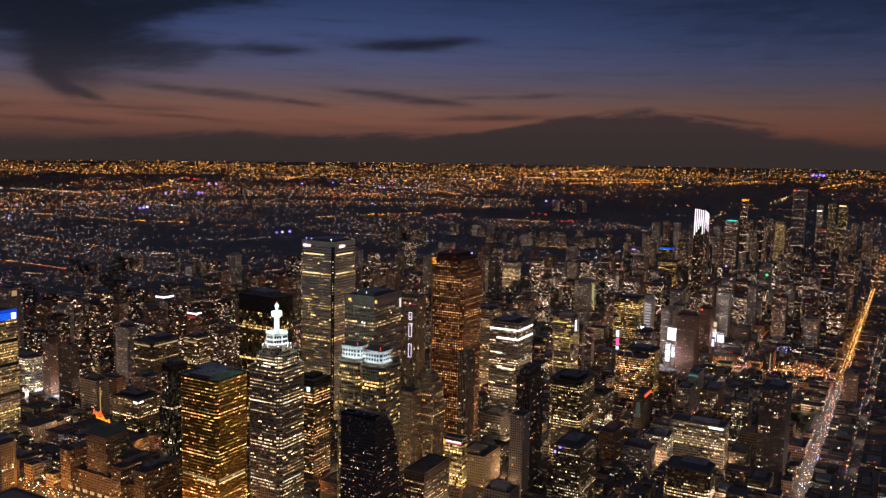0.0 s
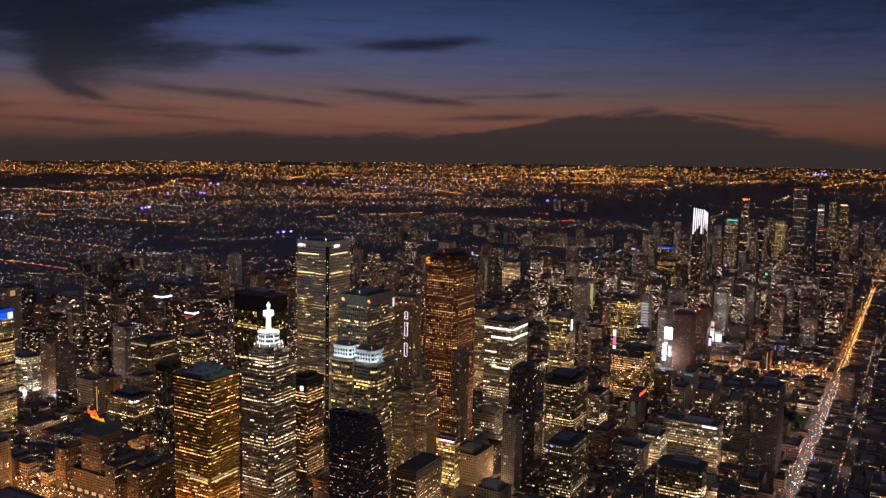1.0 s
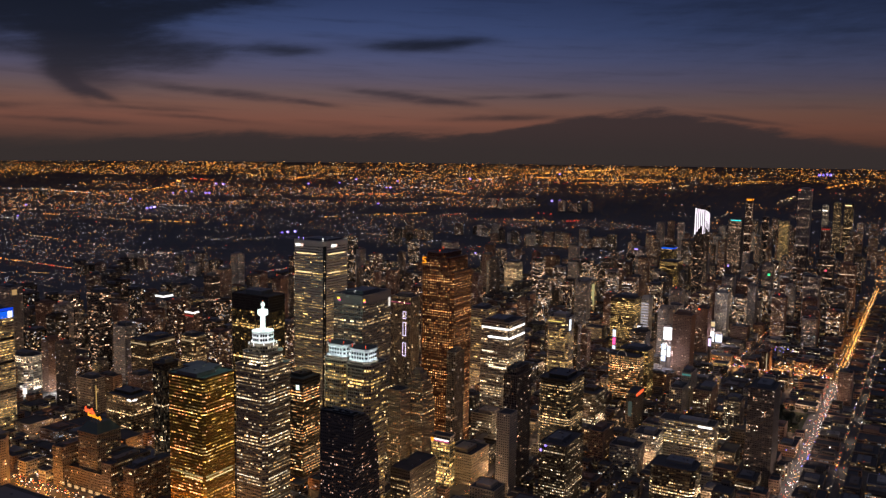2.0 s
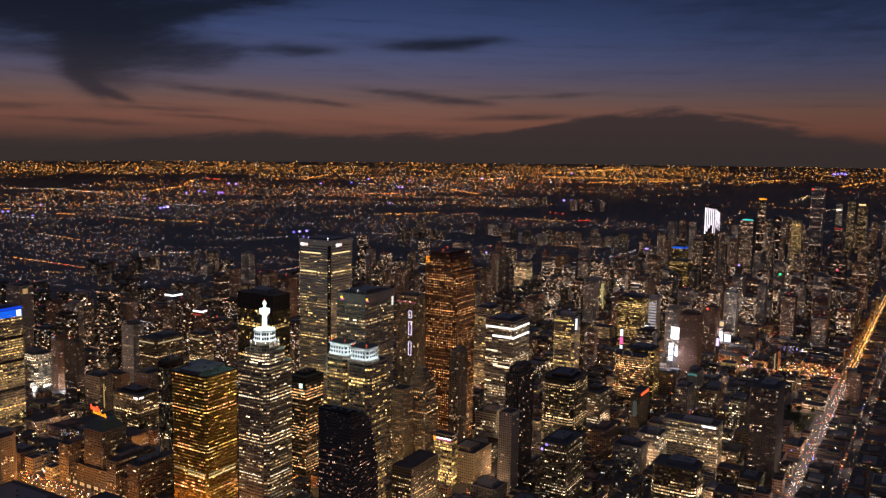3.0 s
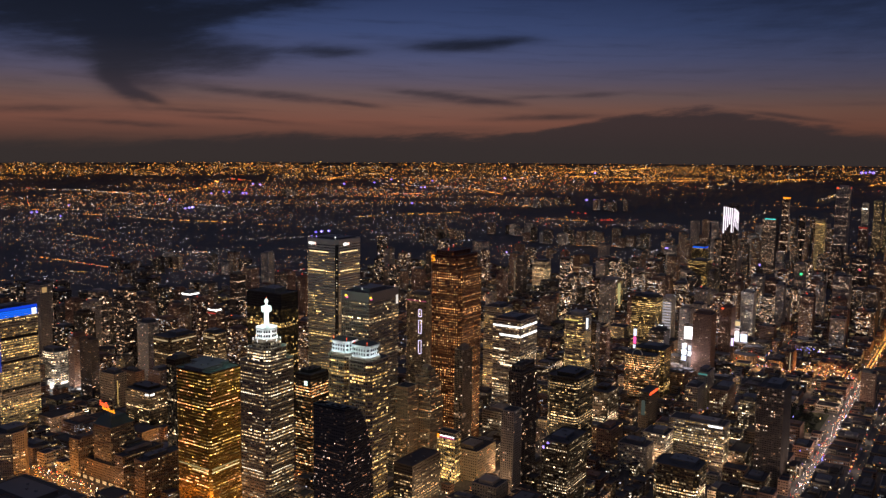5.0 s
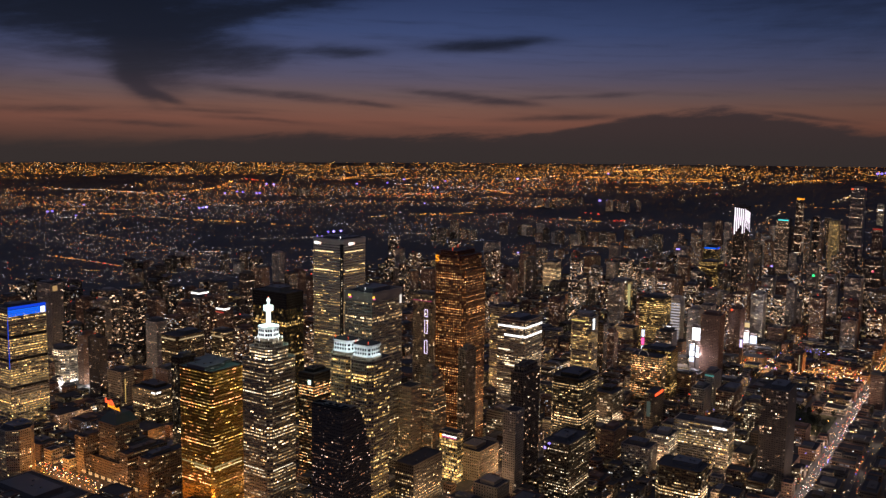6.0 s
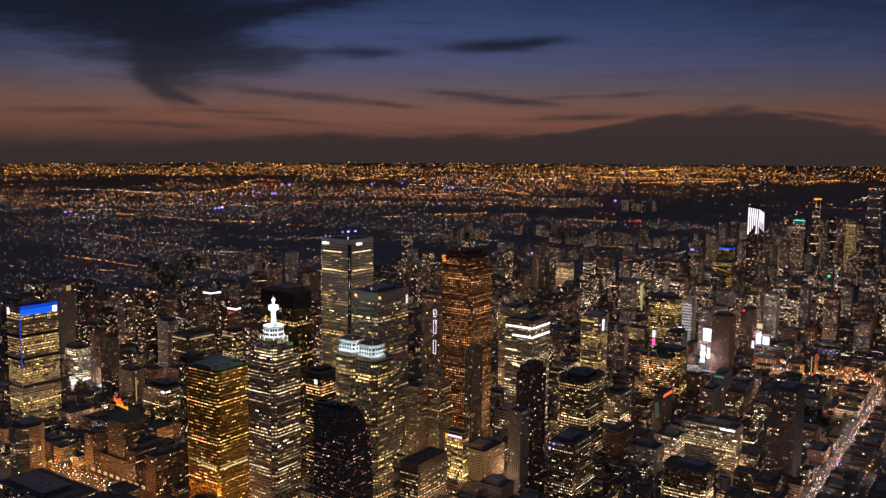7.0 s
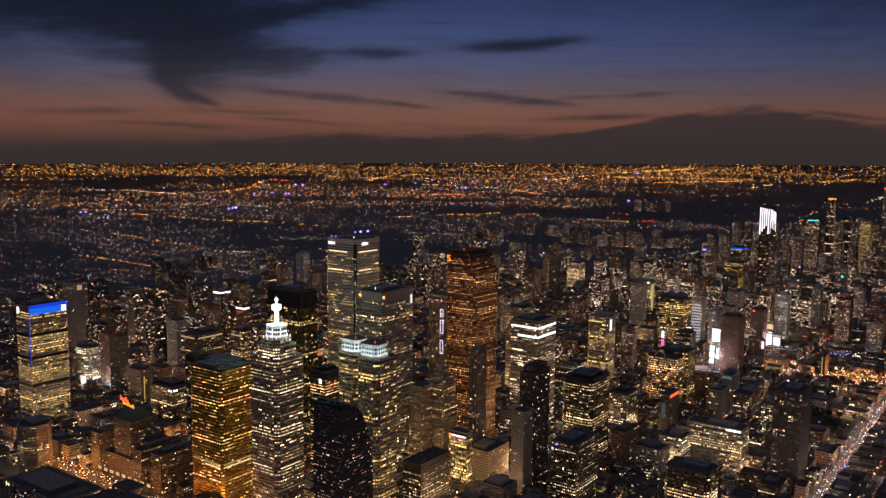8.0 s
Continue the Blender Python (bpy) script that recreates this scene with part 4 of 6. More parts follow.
# clusters of apartment slabs out in the suburbs
for x, y, many, tall in ((625, 6157, 4, 60), (912, 6676, 3, 60), (1128, 5913, 6, 62), (368, 4223, 5, 55), (483, 3868, 6, 60), (671, 3846, 7, 66), (862, 3783, 5, 58), (-27, 3847, 4, 60), (49, 4049, 5, 64),
                         (-910, 2975, 4, 44), (-966, 2805, 4, 40), (-658, 2865, 4, 56), (-2955, 7015, 4, 50), (-1363, 7267, 4, 52), (1500, 3900, 5, 70), (1750, 4300, 5, 70), (1250, 3700, 5, 70)):
    e, n = grid_of(x, y)
    for i in range(many):
        wall, style, lit, pn, word = rng.choice(KINDS)
        T("apartment_tower", e + (i - many / 2) * rng.uniform(30, 52), n + rng.uniform(-60, 60), rng.uniform(18, 40), rng.uniform(16, 26), tall * rng.uniform(0.6, 1.2), "%s apartment slab with lit rooms" % word, wall, "grid", 3.0, 3.0, rng.uniform(0.35, 0.6), 0, ("home", "home", "warm", "cool"), 0, None, 1, 0, joined=True, sill=1.6)
# towers, slabs and shops along the northern corridor
for i in range(190):
    e, n = rng.gauss(-430, 330) if i % 3 else rng.uniform(-1500, 350), 2890 + 1500 * rng.random() ** 1.4
    x, y = grid(e, n)
    wd, ln = rng.uniform(16, 34), rng.uniform(16, 30)
    if -128 < e < -60 or abs(math.atan2(x - 66, y)) > 0.56 or not free(e - wd, e, n, n + ln) or 0.16 < math.atan2(x - 66, y) < 0.24 and n > 3300:
        continue
    wall, style, lit, pn, word = rng.choice(KINDS)
    high = rng.uniform(6, 14) if e > -60 else rng.uniform(45, 125) if e > -950 and rng.random() < 0.6 else rng.uniform(10, 40)
    T("apartment_tower", e, n, wd, ln, high, "%s apartment tower with lit rooms" % word, wall, "grid", 3.0, 2.8, rng.uniform(0.6, 0.9), 0, ("home", "home", "warm", "amber", "cool"), 0, None, 1, 0, joined=True, sill=1.7)
# smaller houses, sheds and back buildings in the gaps between them
for e0, e1, n0, n1 in BLOCKS:
    e = e0 + 1.5
    while e < e1 - 8:
        n = n0 + 1.5
        while n < n1 - 8:
            wd, ln = min(rng.uniform(10, 17), e1 - 1 - e), min(rng.uniform(9, 18), n1 - 1 - n)
            x, y = grid(e + wd / 2, n + ln / 2)
            if wd > 7 and ln > 7 and y > 850 and abs(math.atan2(x - 66, y)) < 0.56 and math.hypot(x, y) < 2600 and rng.random() < 0.72 and free(e, e + wd, n, n + ln, 1.0):
                wall, style, lit, pn, word = rng.choice(KINDS)
                T("city_building", e + wd, n, wd, ln, rng.uniform(7, 20 if e < -110 else 11), "low %s back building with a flat roof" % word, wall, "band", 3.7, 3.4, lit, 0.0, pn, 0, None, 0, 0, joined=True, sill=2.1)
            n += ln + rng.choice((0.8, 4.0))
        e += 14.0
for key, (mat, s) in JOINED.items():
    tagged(new("distant_buildings", s.mesh("distant_buildings", mat)), "closely built distant city blocks with flat roofs", "buildings", kind="stuff")
for key, (mat, v, f) in JOINED_PANES.items():
    tagged(new("distant_lit_windows", mesh_of("distant_lit_windows", v, f, [mat])), "lit windows of the distant city blocks", "windows", kind="stuff")

# ---- far city lights ----
SODIUM = lamp_surface("sodium_street_lamp", (1.0, 0.24, 0.03), (1.0, 0.42, 0.10), 2.5, 1.0)
GOLD_LAMP = lamp_surface("golden_lamp", (1.0, 0.34, 0.03), (1.0, 0.54, 0.12), 2.3, 1.0)
WARM_LAMP = lamp_surface("warm_white_lamp", (1.0, 0.62, 0.30), (1.0, 0.86, 0.66), 1.8, 1.0)
COLD_LAMP = lamp_surface("cold_white_lamp", (0.72, 0.74, 1.0), (1.0, 0.95, 0.95), 1.7, 1.0)
RED_LAMP = lamp_surface("red_lamp", (1.0, 0.05, 0.02), (1.0, 0.12, 0.06), 2.2, 0.6)
VIOLET_GLOW = lamp_surface("violet_halo_glow", (0.20, 0.12, 1.0), (0.36, 0.26, 1.0), 2.1, 0.5)
far = {"gold": Solid(), "sodium": Solid(), "warm": Solid(), "cold": Solid(), "red": Solid()}
rng = random.Random(5)


def spot(kind, x, y, up, size, wide=1.15):
    px, py, pz, k = terrain(x, y, up)
    s = size * math.hypot(px - HUB[0], py - HUB[1]) / 1532
    far[kind].octa(px, py, pz + s, s * wide, s * 0.55)


def faded(lo, hi, power=2.6):
    """Mostly small lamps, a few large ones."""
    return lo + (hi - lo) * rng.random() ** power


WOODS = ((-0.383, 62, 0.15, 7, 1.0), (-0.414, 168, 0.16, 14, 0.25), (-0.15, 176, 0.12, 16, 0.3), (0.038, 163, 0.07, 22, 0.6), (0.149, 112, 0.12, 11, 0.8),
         (0.25, 100, 0.09, 16, 0.8), (0.25, 140, 0.09, 20, 0.8), (0.36, 78, 0.10, 14, 0.6), (0.43, 92, 0.14, 26, 0.55), (-0.03, 118, 0.12, 9, 0.8), (0.2, 78, 0.07, 8, 0.35))
TOWNS = ((-0.30, 44, 0.25, 9, 0.7), (0.20, 48, 0.16, 12, 1.0), (-0.08, 75, 0.16, 14, 0.5), (-0.3, 92, 0.25, 9, 0.4), (-0.33, 118, 0.18, 16, 0.4), (0.05, 68, 0.10, 12, 0.5))


def lights(count, near_r, far_r, power, streak, reach, street, tones, lo, hi, wide=1.15, thick=0.34):
    """Scatter lamps between two ranges, thick in long streaks of built-up land, thin in ravines, woods and parks."""
    made = 0
    while made < count:
        u = rng.random() ** power
        r = 1 / (1 / far_r + (1 / near_r - 1 / far_r) * u)
        a = rng.uniform(-0.6, 0.64)
        low = 667000 / r
        v = noise.noise(Vector((a * streak, low / reach, 4.2))) + 0.6 * noise.noise(Vector((a * streak * 3.1, low / reach * 1.7, 8.8))) + 0.4 * noise.noise(Vector((a * 60, low / 2.0, 1.3)))
        keep = thick + 1.3 * v
        for a0, l0, da, dl, k in WOODS:
            keep -= k * math.exp(-((a - a0) / da) ** 2 - ((low - l0) / dl) ** 2)
        for a0, l0, da, dl, k in TOWNS:
            keep += k * math.exp(-((a - a0) / da) ** 2 - ((low - l0) / dl) ** 2)
        if rng.random() > keep:
            continue
        x, y = HUB[0] + r * math.sin(a), HUB[1] + r * math.cos(a)
        e, n = grid_of(x, y)
        if n < 2860 and -1950 < e < 420:
            continue
        if rng.random() < street:
            if rng.random() < 0.7:
                n = round(n / 95) * 95 + rng.uniform(-4, 4)
            else:
                e = round(e / 210) * 210 + rng.uniform(-4, 4)
            x, y = grid(e, n)
        spot(rng.choice(tones), x, y, rng.uniform(6, 12), faded(lo, hi), wide)
        made += 1


def lamp_road(x0, y0, x1, y1, tones, count):
    """Lamps strung along a main road, bunched at its shops and junctions."""
    reach = math.hypot(x1 - x0, y1 - y0)
    for i in range(count):
        t = rng.random()
        t = t if rng.random() < 0.5 else round(t * 7) / 7 + rng.gauss(0, 0.03)
        side = rng.gauss(0, 0.012) * reach
        spot(rng.choice(tones), x0 + (x1 - x0) * t - (y1 - y0) / reach * side, y0 + (y1 - y0) * t + (x1 - x0) / reach * side, 9, faded(0.4, 1.15, 1.4), 1.3)


NEAR_MIX = ("sodium",) * 5 + ("warm",) * 8 + ("cold",) * 8 + ("gold",) * 2 + ("red",)
FAR_MIX = ("sodium",) * 9 + ("warm",) * 6 + ("cold",) * 3 + ("gold",) * 5 + ("red",)
lights(12000, 1900, 6200, 1.0, 5.0, 16.0, 0.6, NEAR_MIX, 0.3, 0.82, 1.15, 0.62)
lights(8800, 6200, 11500, 0.9, 6.0, 6.0, 0.4, FAR_MIX, 0.28, 0.85, 1.3, 0.46)
lights(8000, 11000, 21300, 0.85, 7.0, 3.0, 0.0, ("gold",) * 11 + ("sodium",) * 6 + ("warm",) * 3 + ("cold",), 0.2, 0.68, 1.9)
lights(1900, 13500, 21300, 0.9, 9.0, 1.6, 0.0, ("gold",) * 5 + ("sodium",) * 2 + ("warm",), 0.25, 0.62, 3.2)
# the main roads of the suburbs
lamp_road(-3886, 7880, -3236, 7791, ("warm", "gold", "cold"), 46)
lamp_road(-3244, 7692, -2627, 7237, ("warm", "cold", "sodium"), 70)
lamp_road(-2691, 7409, -2458, 7727, ("warm", "gold"), 24)
lamp_road(-2458, 7727, -2397, 8472, ("sodium", "gold"), 34)
lamp_road(-2397, 8472, -2747, 10042, ("sodium", "gold"), 26)
lamp_road(-2759, 10551, -2332, 9970, ("sodium", "red"), 26)
lamp_road(-2812, 5839, -2844, 6558, ("sodium", "warm"), 24)
lamp_road(-2640, 5378, -2345, 5422, ("gold", "warm", "sodium"), 44)
lamp_road(-2161, 5078, -2009, 5015, ("sodium",), 18)
lamp_road(-1926, 4985, -1518, 4734, ("sodium", "warm"), 40)
lamp_road(-1518, 4734, -1170, 4643, ("sodium", "gold"), 46)
lamp_road(-2263, 4776, -2144, 4755, ("cold", "warm"), 14)
lamp_road(-1780, 5999, -1498, 5817, ("cold", "warm"), 26)
lamp_road(-1741, 3932, -1437, 3683, ("sodium", "warm"), 34)
lamp_road(-1428, 3662, -1206, 3521, ("sodium", "warm"), 20)
lamp_road(-1534, 3152, -1278, 2992, ("sodium",), 40)
lamp_road(-1278, 2992, -1057, 2835, ("sodium", "red", "warm"), 48)
lamp_road(-1213, 2779, -1132, 2762, ("gold", "warm"), 18)
lamp_road(-1034, 3331, -840, 3301, ("warm", "cold"), 34)
lamp_road(-822, 2847, -695, 2723, ("cold", "sodium"), 14)
lamp_road(-2484, 11818, -1481, 11222, ("gold", "warm"), 40)
lamp_road(-1541, 10470, -1445, 11856, ("sodium", "gold"), 50)
lamp_road(-1265, 11900, -1043, 12913, ("gold", "warm"), 26)
lamp_road(-741, 9404, 57, 8669, ("sodium", "warm", "cold"), 60)
lamp_road(-806, 7359, -67, 7647, ("sodium", "sodium", "red"), 66)
lamp_road(-538, 5078, -117, 5442, ("warm", "gold"), 46)
lamp_road(-182, 5300, 68, 5517, ("sodium", "gold"), 50)
lamp_road(-407, 4197, -69, 4136, ("warm", "cold", "sodium"), 44)
lamp_road(-985, 4535, -720, 4415, ("sodium",), 18)
lamp_road(-766, 3817, -571, 4015, ("warm", "cold"), 20)
lamp_road(-578, 2723, -412, 2960, ("cold", "warm", "red"), 40)
lamp_road(7, 3784, 145, 3940, ("cold",), 16)
lamp_road(597, 10413, 1268, 12284, ("gold", "cold", "sodium"), 46)
lamp_road(1527, 11910, 3224, 11290, ("gold", "sodium"), 190)
lamp_road(1919, 10195, 2996, 10720, ("gold", "sodium"), 110)
lamp_road(1968, 13700, 3691, 16459, ("gold",), 90)
lamp_road(141, 8570, 453, 7556, ("sodium", "gold"), 50)
lamp_road(495, 6029, 660, 6452, ("sodium", "warm"), 22)
lamp_road(167, 5354, 336, 5512, ("warm", "red"), 22)
lamp_road(560, 5125, 820, 4974, ("sodium", "gold"), 36)
lamp_road(807, 5627, 892, 5504, ("red",), 12)
lamp_road(880, 5018, 981, 5069, ("red",), 14)
lamp_road(509, 3761, 782, 3731, ("sodium", "warm"), 44)
lamp_road(692, 3279, 940, 3668, ("cold", "warm"), 36)
lamp_road(2483, 8723, 3154, 9976, ("gold", "warm"), 20)
lamp_road(3385, 9601, 4367, 11335, ("sodium", "gold"), 22)
lamp_road(4294, 11142, 4691, 11219, ("gold", "sodium"), 22)
lamp_road(2855, 6778, 3615, 8071, ("warm", "gold"), 22)
lamp_road(4476, 9393, 5088, 10315, ("sodium", "gold"), 26)
lamp_road(5088, 10315, 5818, 11256, ("sodium", "gold"), 30)
lamp_road(1705, 4911, 2179, 5946, ("warm", "sodium"), 18)
lamp_road(2388, 5434, 2876, 6114, ("cold", "warm"), 16)
# the avenue goes on to the north
for i in range(2):
    lamp_road(*grid(-103, 2850), *grid(-103, 4300), ("sodium", "gold", "sodium", "warm"), 90)
# glowing spots in place of the light on the floodlit playing field and its stands
lamp_road(243, 3433, 327, 3338, ("cold", "warm", "cold"), 22)
lamp_road(350, 3410, 373, 3180, ("cold",), 24)
lamp_road(666, 3447, 725, 3454, ("warm",), 10)
for kind, mat, label in (("sodium", SODIUM, "far orange sodium street lamps across the suburbs"), ("gold", GOLD_LAMP, "far golden lamps of roads and yards near the horizon"), ("warm", WARM_LAMP, "far warm white house and street lights"),
                         ("cold", COLD_LAMP, "far cold white yard lights"), ("red", RED_LAMP, "far red lamps and tail lights")):
    tagged(new("far_city_lights", far[kind].mesh("far_city_lights", mat)), label, "city lights", kind="stuff")

# ---- lamps along the near streets ----
STREET_SODIUM = lamp_surface("near_sodium_lamp", (1.0, 0.38, 0.05), (1.0, 0.60, 0.18), 4.0, 0.9)
STREET_WARM = lamp_surface("near_warm_lamp", (1.0, 0.62, 0.30), (1.0, 0.86, 0.66), 4.0, 0.9)
near = {"blue": Solid(), "sodium": Solid(), "warm": Solid(), "cold": Solid(), "red": Solid()}
posts = Solid()
for lines, axis in ((E_STREETS, "e"), (N_STREETS, "n")):
    for c, wd in lines:
        s = N_LO if axis == "e" else E_LO
        hi = N_HI if axis == "e" else E_HI
        while s < hi:
            for side in (-1, 1):
                e, n = (c + side * (wd / 2 + 0.6), s) if axis == "e" else (s, c + side * (wd / 2 + 0.6))
                x, y = grid(e, n)
                if y > 800 and abs(math.atan2(x - 66, y)) < 0.62 and rng.random() < 0.85:
                    tone = "sodium" if rng.random() < (0.8 if c != -103 or n > 1850 else 0.15) else "warm"
                    near[tone].octa(x, y, 9.0, rng.choice((0.3, 0.4, 0.5, 0.7)), 0.4)
                    posts.box(x - 0.12, x + 0.12, y - 0.12, y + 0.12, 0.0, 9.0)
            s += rng.uniform(24, 32)
tagged(new("street_lamp_posts", posts.mesh("street_lamp_posts", POLE)), "thin dark steel street lamp posts along the kerbs", "street lamps", kind="stuff")
for e, n, z in RED_SPOTS:
    x, y = grid(e, n)
    near["red"].octa(x, y, z, 1.1, 1.0)
# traffic: head and tail lamps of the cars
for c, wd, many in ((-103, 15, 420), (-455, 22, 160), (-645, 20, 80), (-286, 13, 70), (-48, 12, 120), (-905, 22, 120)):
    for i in range(many):
        n = rng.uniform(640, 2860)
        # cars bunch up at the lights
        if rng.random() < 0.5:
            n = round(n / 140) * 140 + rng.uniform(-34, 10)
        e = c + rng.choice((-1, 1)) * rng.uniform(0.5, wd / 2 - 2)
        x, y = grid(e, n)
        k = rng.random()
        near["red" if k < 0.26 else "cold" if k < 0.46 else "warm" if k < 0.66 else "sodium"].octa(x, y, 0.9, rng.choice((0.25, 0.3, 0.4, 0.6)), 0.4)
for i in range(300):
    n = 1000 + 850 * rng.random()
    x, y = grid(-103 + rng.uniform(-5.5, 5.5), n)
    near[rng.choice(("cold", "cold", "warm", "red", "sodium", "red"))].octa(x, y, 0.9, rng.choice((0.3, 0.4, 0.5, 0.6)), 0.5)
for i in range(300):
    e, n = rng.uniform(-1010, -690), 672 + rng.uniform(-10, 10)
    x, y = grid(e, n)
    near[rng.choice(("sodium", "sodium", "sodium", "cold", "warm", "red"))].octa(x, y, rng.choice((0.9, 5.0)), rng.choice((0.4, 0.6, 0.9, 1.2)), 0.5)
# sodium lamps in close rows along the avenue's northern half
for i in range(0, 1250, 12):
    for side in (-1, 0, 1):
        x, y = grid(-103 + side * 3.6 + rng.uniform(-1, 1), 1850 + i + rng.uniform(-4, 4))
        near["sodium" if side or i % 5 else "warm"].octa(x, y, 8.0 if side else 1.0, rng.choice((0.5, 0.8, 1.2, 1.6)), 0.8)
# cars and coaches waiting in the wide street beside the hotel
for i in range(70):
    x, y = grid(-948 + rng.gauss(0, 9), 690 + rng.uniform(-6, 95))
    near[rng.choice(("cold", "cold", "cold", "warm", "red"))].octa(x, y, 1.0, rng.choice((0.4, 0.6, 0.9, 1.4)), 0.5)
# shop and signal lights low down among the blocks
for i in range(900):
    e, n = rng.uniform(-520, 60), rng.uniform(1150, 2250)
    if rng.random() < 0.7:
        c, wd = rng.choice(E_STREETS[:4] + E_STREETS[8:10])
        e = c + rng.choice((-1, 1)) * (wd / 2 + rng.uniform(0.5, 3))
    x, y = grid(e, n)
    near[rng.choice(("sodium", "sodium", "warm", "cold", "blue", "red", "red"))].octa(x, y, rng.uniform(3, 14), rng.choice((0.4, 0.6, 0.9, 1.2)), 0.6)
# coloured signs over the crossroads, and the traffic waiting there
for i in range(14):
    x, y = grid(-228 + rng.gauss(0, 12), 1926 + rng.gauss(0, 8))
    near["blue"].octa(x, y, 24 + rng.uniform(-5, 5), rng.choice((0.6, 0.9, 1.5)), 0.9)
for i in range(60):
    t = rng.random()
    x, y = grid(-344 + 90 * t + rng.gauss(0, 4), 1910 - 110 * t + rng.gauss(0, 5))
    near[rng.choice(("red", "red", "red", "sodium", "warm"))].octa(x, y, rng.uniform(2, 14), rng.choice((0.6, 0.9, 1.4)), 0.8)
for i in range(110):
    x, y = grid(rng.uniform(-215, -118), 1822 + rng.gauss(0, 7))
    near[rng.choice(("sodium", "sodium", "sodium", "warm", "cold", "red"))].octa(x, y, rng.uniform(2, 22), rng.choice((0.5, 0.8, 1.2)), 0.7)
# the lit crossroads and its shop fronts
for i in range(260):
    e, n = rng.uniform(-350, -115), 1800 + rng.choice((-1, 1)) * rng.uniform(2, 16)
    x, y = grid(e, n)
    near[rng.choice(("sodium", "sodium", "sodium", "warm", "cold", "red", "blue"))].octa(x, y, rng.uniform(1, 9), rng.choice((0.5, 0.8, 1.2)), 0.7)
for kind, mat, label in (("sodium", STREET_SODIUM, "orange sodium lamp heads along the streets"), ("warm", STREET_WARM, "warm white lamp heads and headlights"), ("cold", lamp_surface("headlight", (0.9, 0.85, 0.9), (1.0, 0.95, 0.9), 4.0, 0.8), "white headlights on the streets"), ("blue", lamp_surface("blue_shop_light", (0.05, 0.12, 1.0), (0.35, 0.3, 1.0), 4.0, 0.7), "small blue and violet shop lights along the streets"), ("red", lamp_surface("tail_light", (1.0, 0.05, 0.02), (1.0, 0.10, 0.05), 2.6, 0.7), "red tail lights on the streets")):
    tagged(new("street_lights", near[kind].mesh("street_lights", mat)), label, "street lights", kind="stuff")
# the light that street lamps, and a few added lamps, throw on roads and walls
def point_light(e, n, watts, colour=(1.0, 0.60, 0.35), up=13):
    x, y = grid(e, n)
    if y < 700 or abs(math.atan2(x - 66, y)) > 0.6:
        return
    lamp = bpy.data.lights.new("street_lamp_light", "POINT")
    lamp.energy, lamp.color, lamp.shadow_soft_size = watts, colour, 3.0
    new("street_lamp_light", lamp).location = (x, y, up)


for c, wd in E_STREETS[1:8]:
    for n in range(640, 2600, 160):
        point_light(c if c != -455 else -449, n + (c * 7) % 60, 10000 if c == -286 else 22000 if c == -455 else 36000, (1.0, 0.42, 0.10) if c in (-905, -645) and n < 1000 else (1.0, 0.60, 0.35))
for c, wd in N_STREETS[1:10]:
    for e in range(-1350, -130, 230):
        point_light(e + (c * 3) % 70, c, 16000)
# the busy avenue, the street before the hotel, the lit crossroads and the floodlit stone fronts
for n in range(1030, 2700, 50):
    point_light(-103, n, 13000 if n < 1850 else 15000, (1.0, 0.74, 0.62) if n < 1820 else (1.0, 0.42, 0.07), 10)
for e in range(-1010, -690, 22):
    point_light(e, 668 + (e % 5), 6000, (1.0, 0.33, 0.04), 9)
for n in range(1300, 2300, 140):
    point_light(-48, n, 5000, (1.0, 0.78, 0.62), 9)
for e, n in ((-1292, 916), (-1268, 922), (-1262, 948)):
    point_light(e, n, 16000, (0.95, 0.95, 1.0), 6)
for e in range(-330, -120, 40):
    point_light(e, 1800, 24000, (1.0, 0.42, 0.11), 8)
# The two strongest are added, out of view, to brighten the curved-top tower.
for e, n, watts in ((-560, 938, 30000), (-520, 934, 34000), (-485, 936, 30000), (-447, 900, 30000), (-446, 960, 30000), (-447, 1040, 26000), (-447, 850, 30000), (-436, 940, 26000), (-955, 640, 30000), (-985, 625, 30000), (-425, 604, 150000), (-398, 622, 90000), (-455, 1120, 24000), (-600, 935, 24000)):
    point_light(e, n, watts * 0.2, (1.0, 0.62, 0.30), 20)

for e, n in ((-196, 1832), (-160, 1826), (-180, 1812)):
    point_light(e, n, 20000, (1.0, 0.46, 0.14), 16)
point_light(-503, 1136, 12000, (1.0, 0.72, 0.42), 32)
# the lit terrace behind the long office block
point_light(-228, 1262, 16000, (1.0, 0.74, 0.36), 60)
point_light(-252, 1268, 12000, (1.0, 0.74, 0.36), 60)
# an added greenish lamp behind the spire, to tint the black tower beyond it
point_light(-611, 772, 50000, (0.55, 1.0, 0.82), 236)

# the glow that the video screens throw on the square and on the walls round it
for e, n, watts, up in ((-405, 1672, 60000, 60), (-392, 1650, 30000, 24), (-474, 1728, 30000, 40), (-372, 1958, 60000, 20), (-420, 1760, 40000, 20), (-350, 1900, 30000, 15), (-440, 1640, 30000, 20)):
    point_light(e, n, watts * 1.35, (0.92, 0.84, 1.0), max(up, 42))

# ---- crowns, signs and lit details of the towers ----
def glow(name, colour, strength, sampled=False):
    return lamp_surface(name, colour, colour, strength, 0.12, "object", sampled)


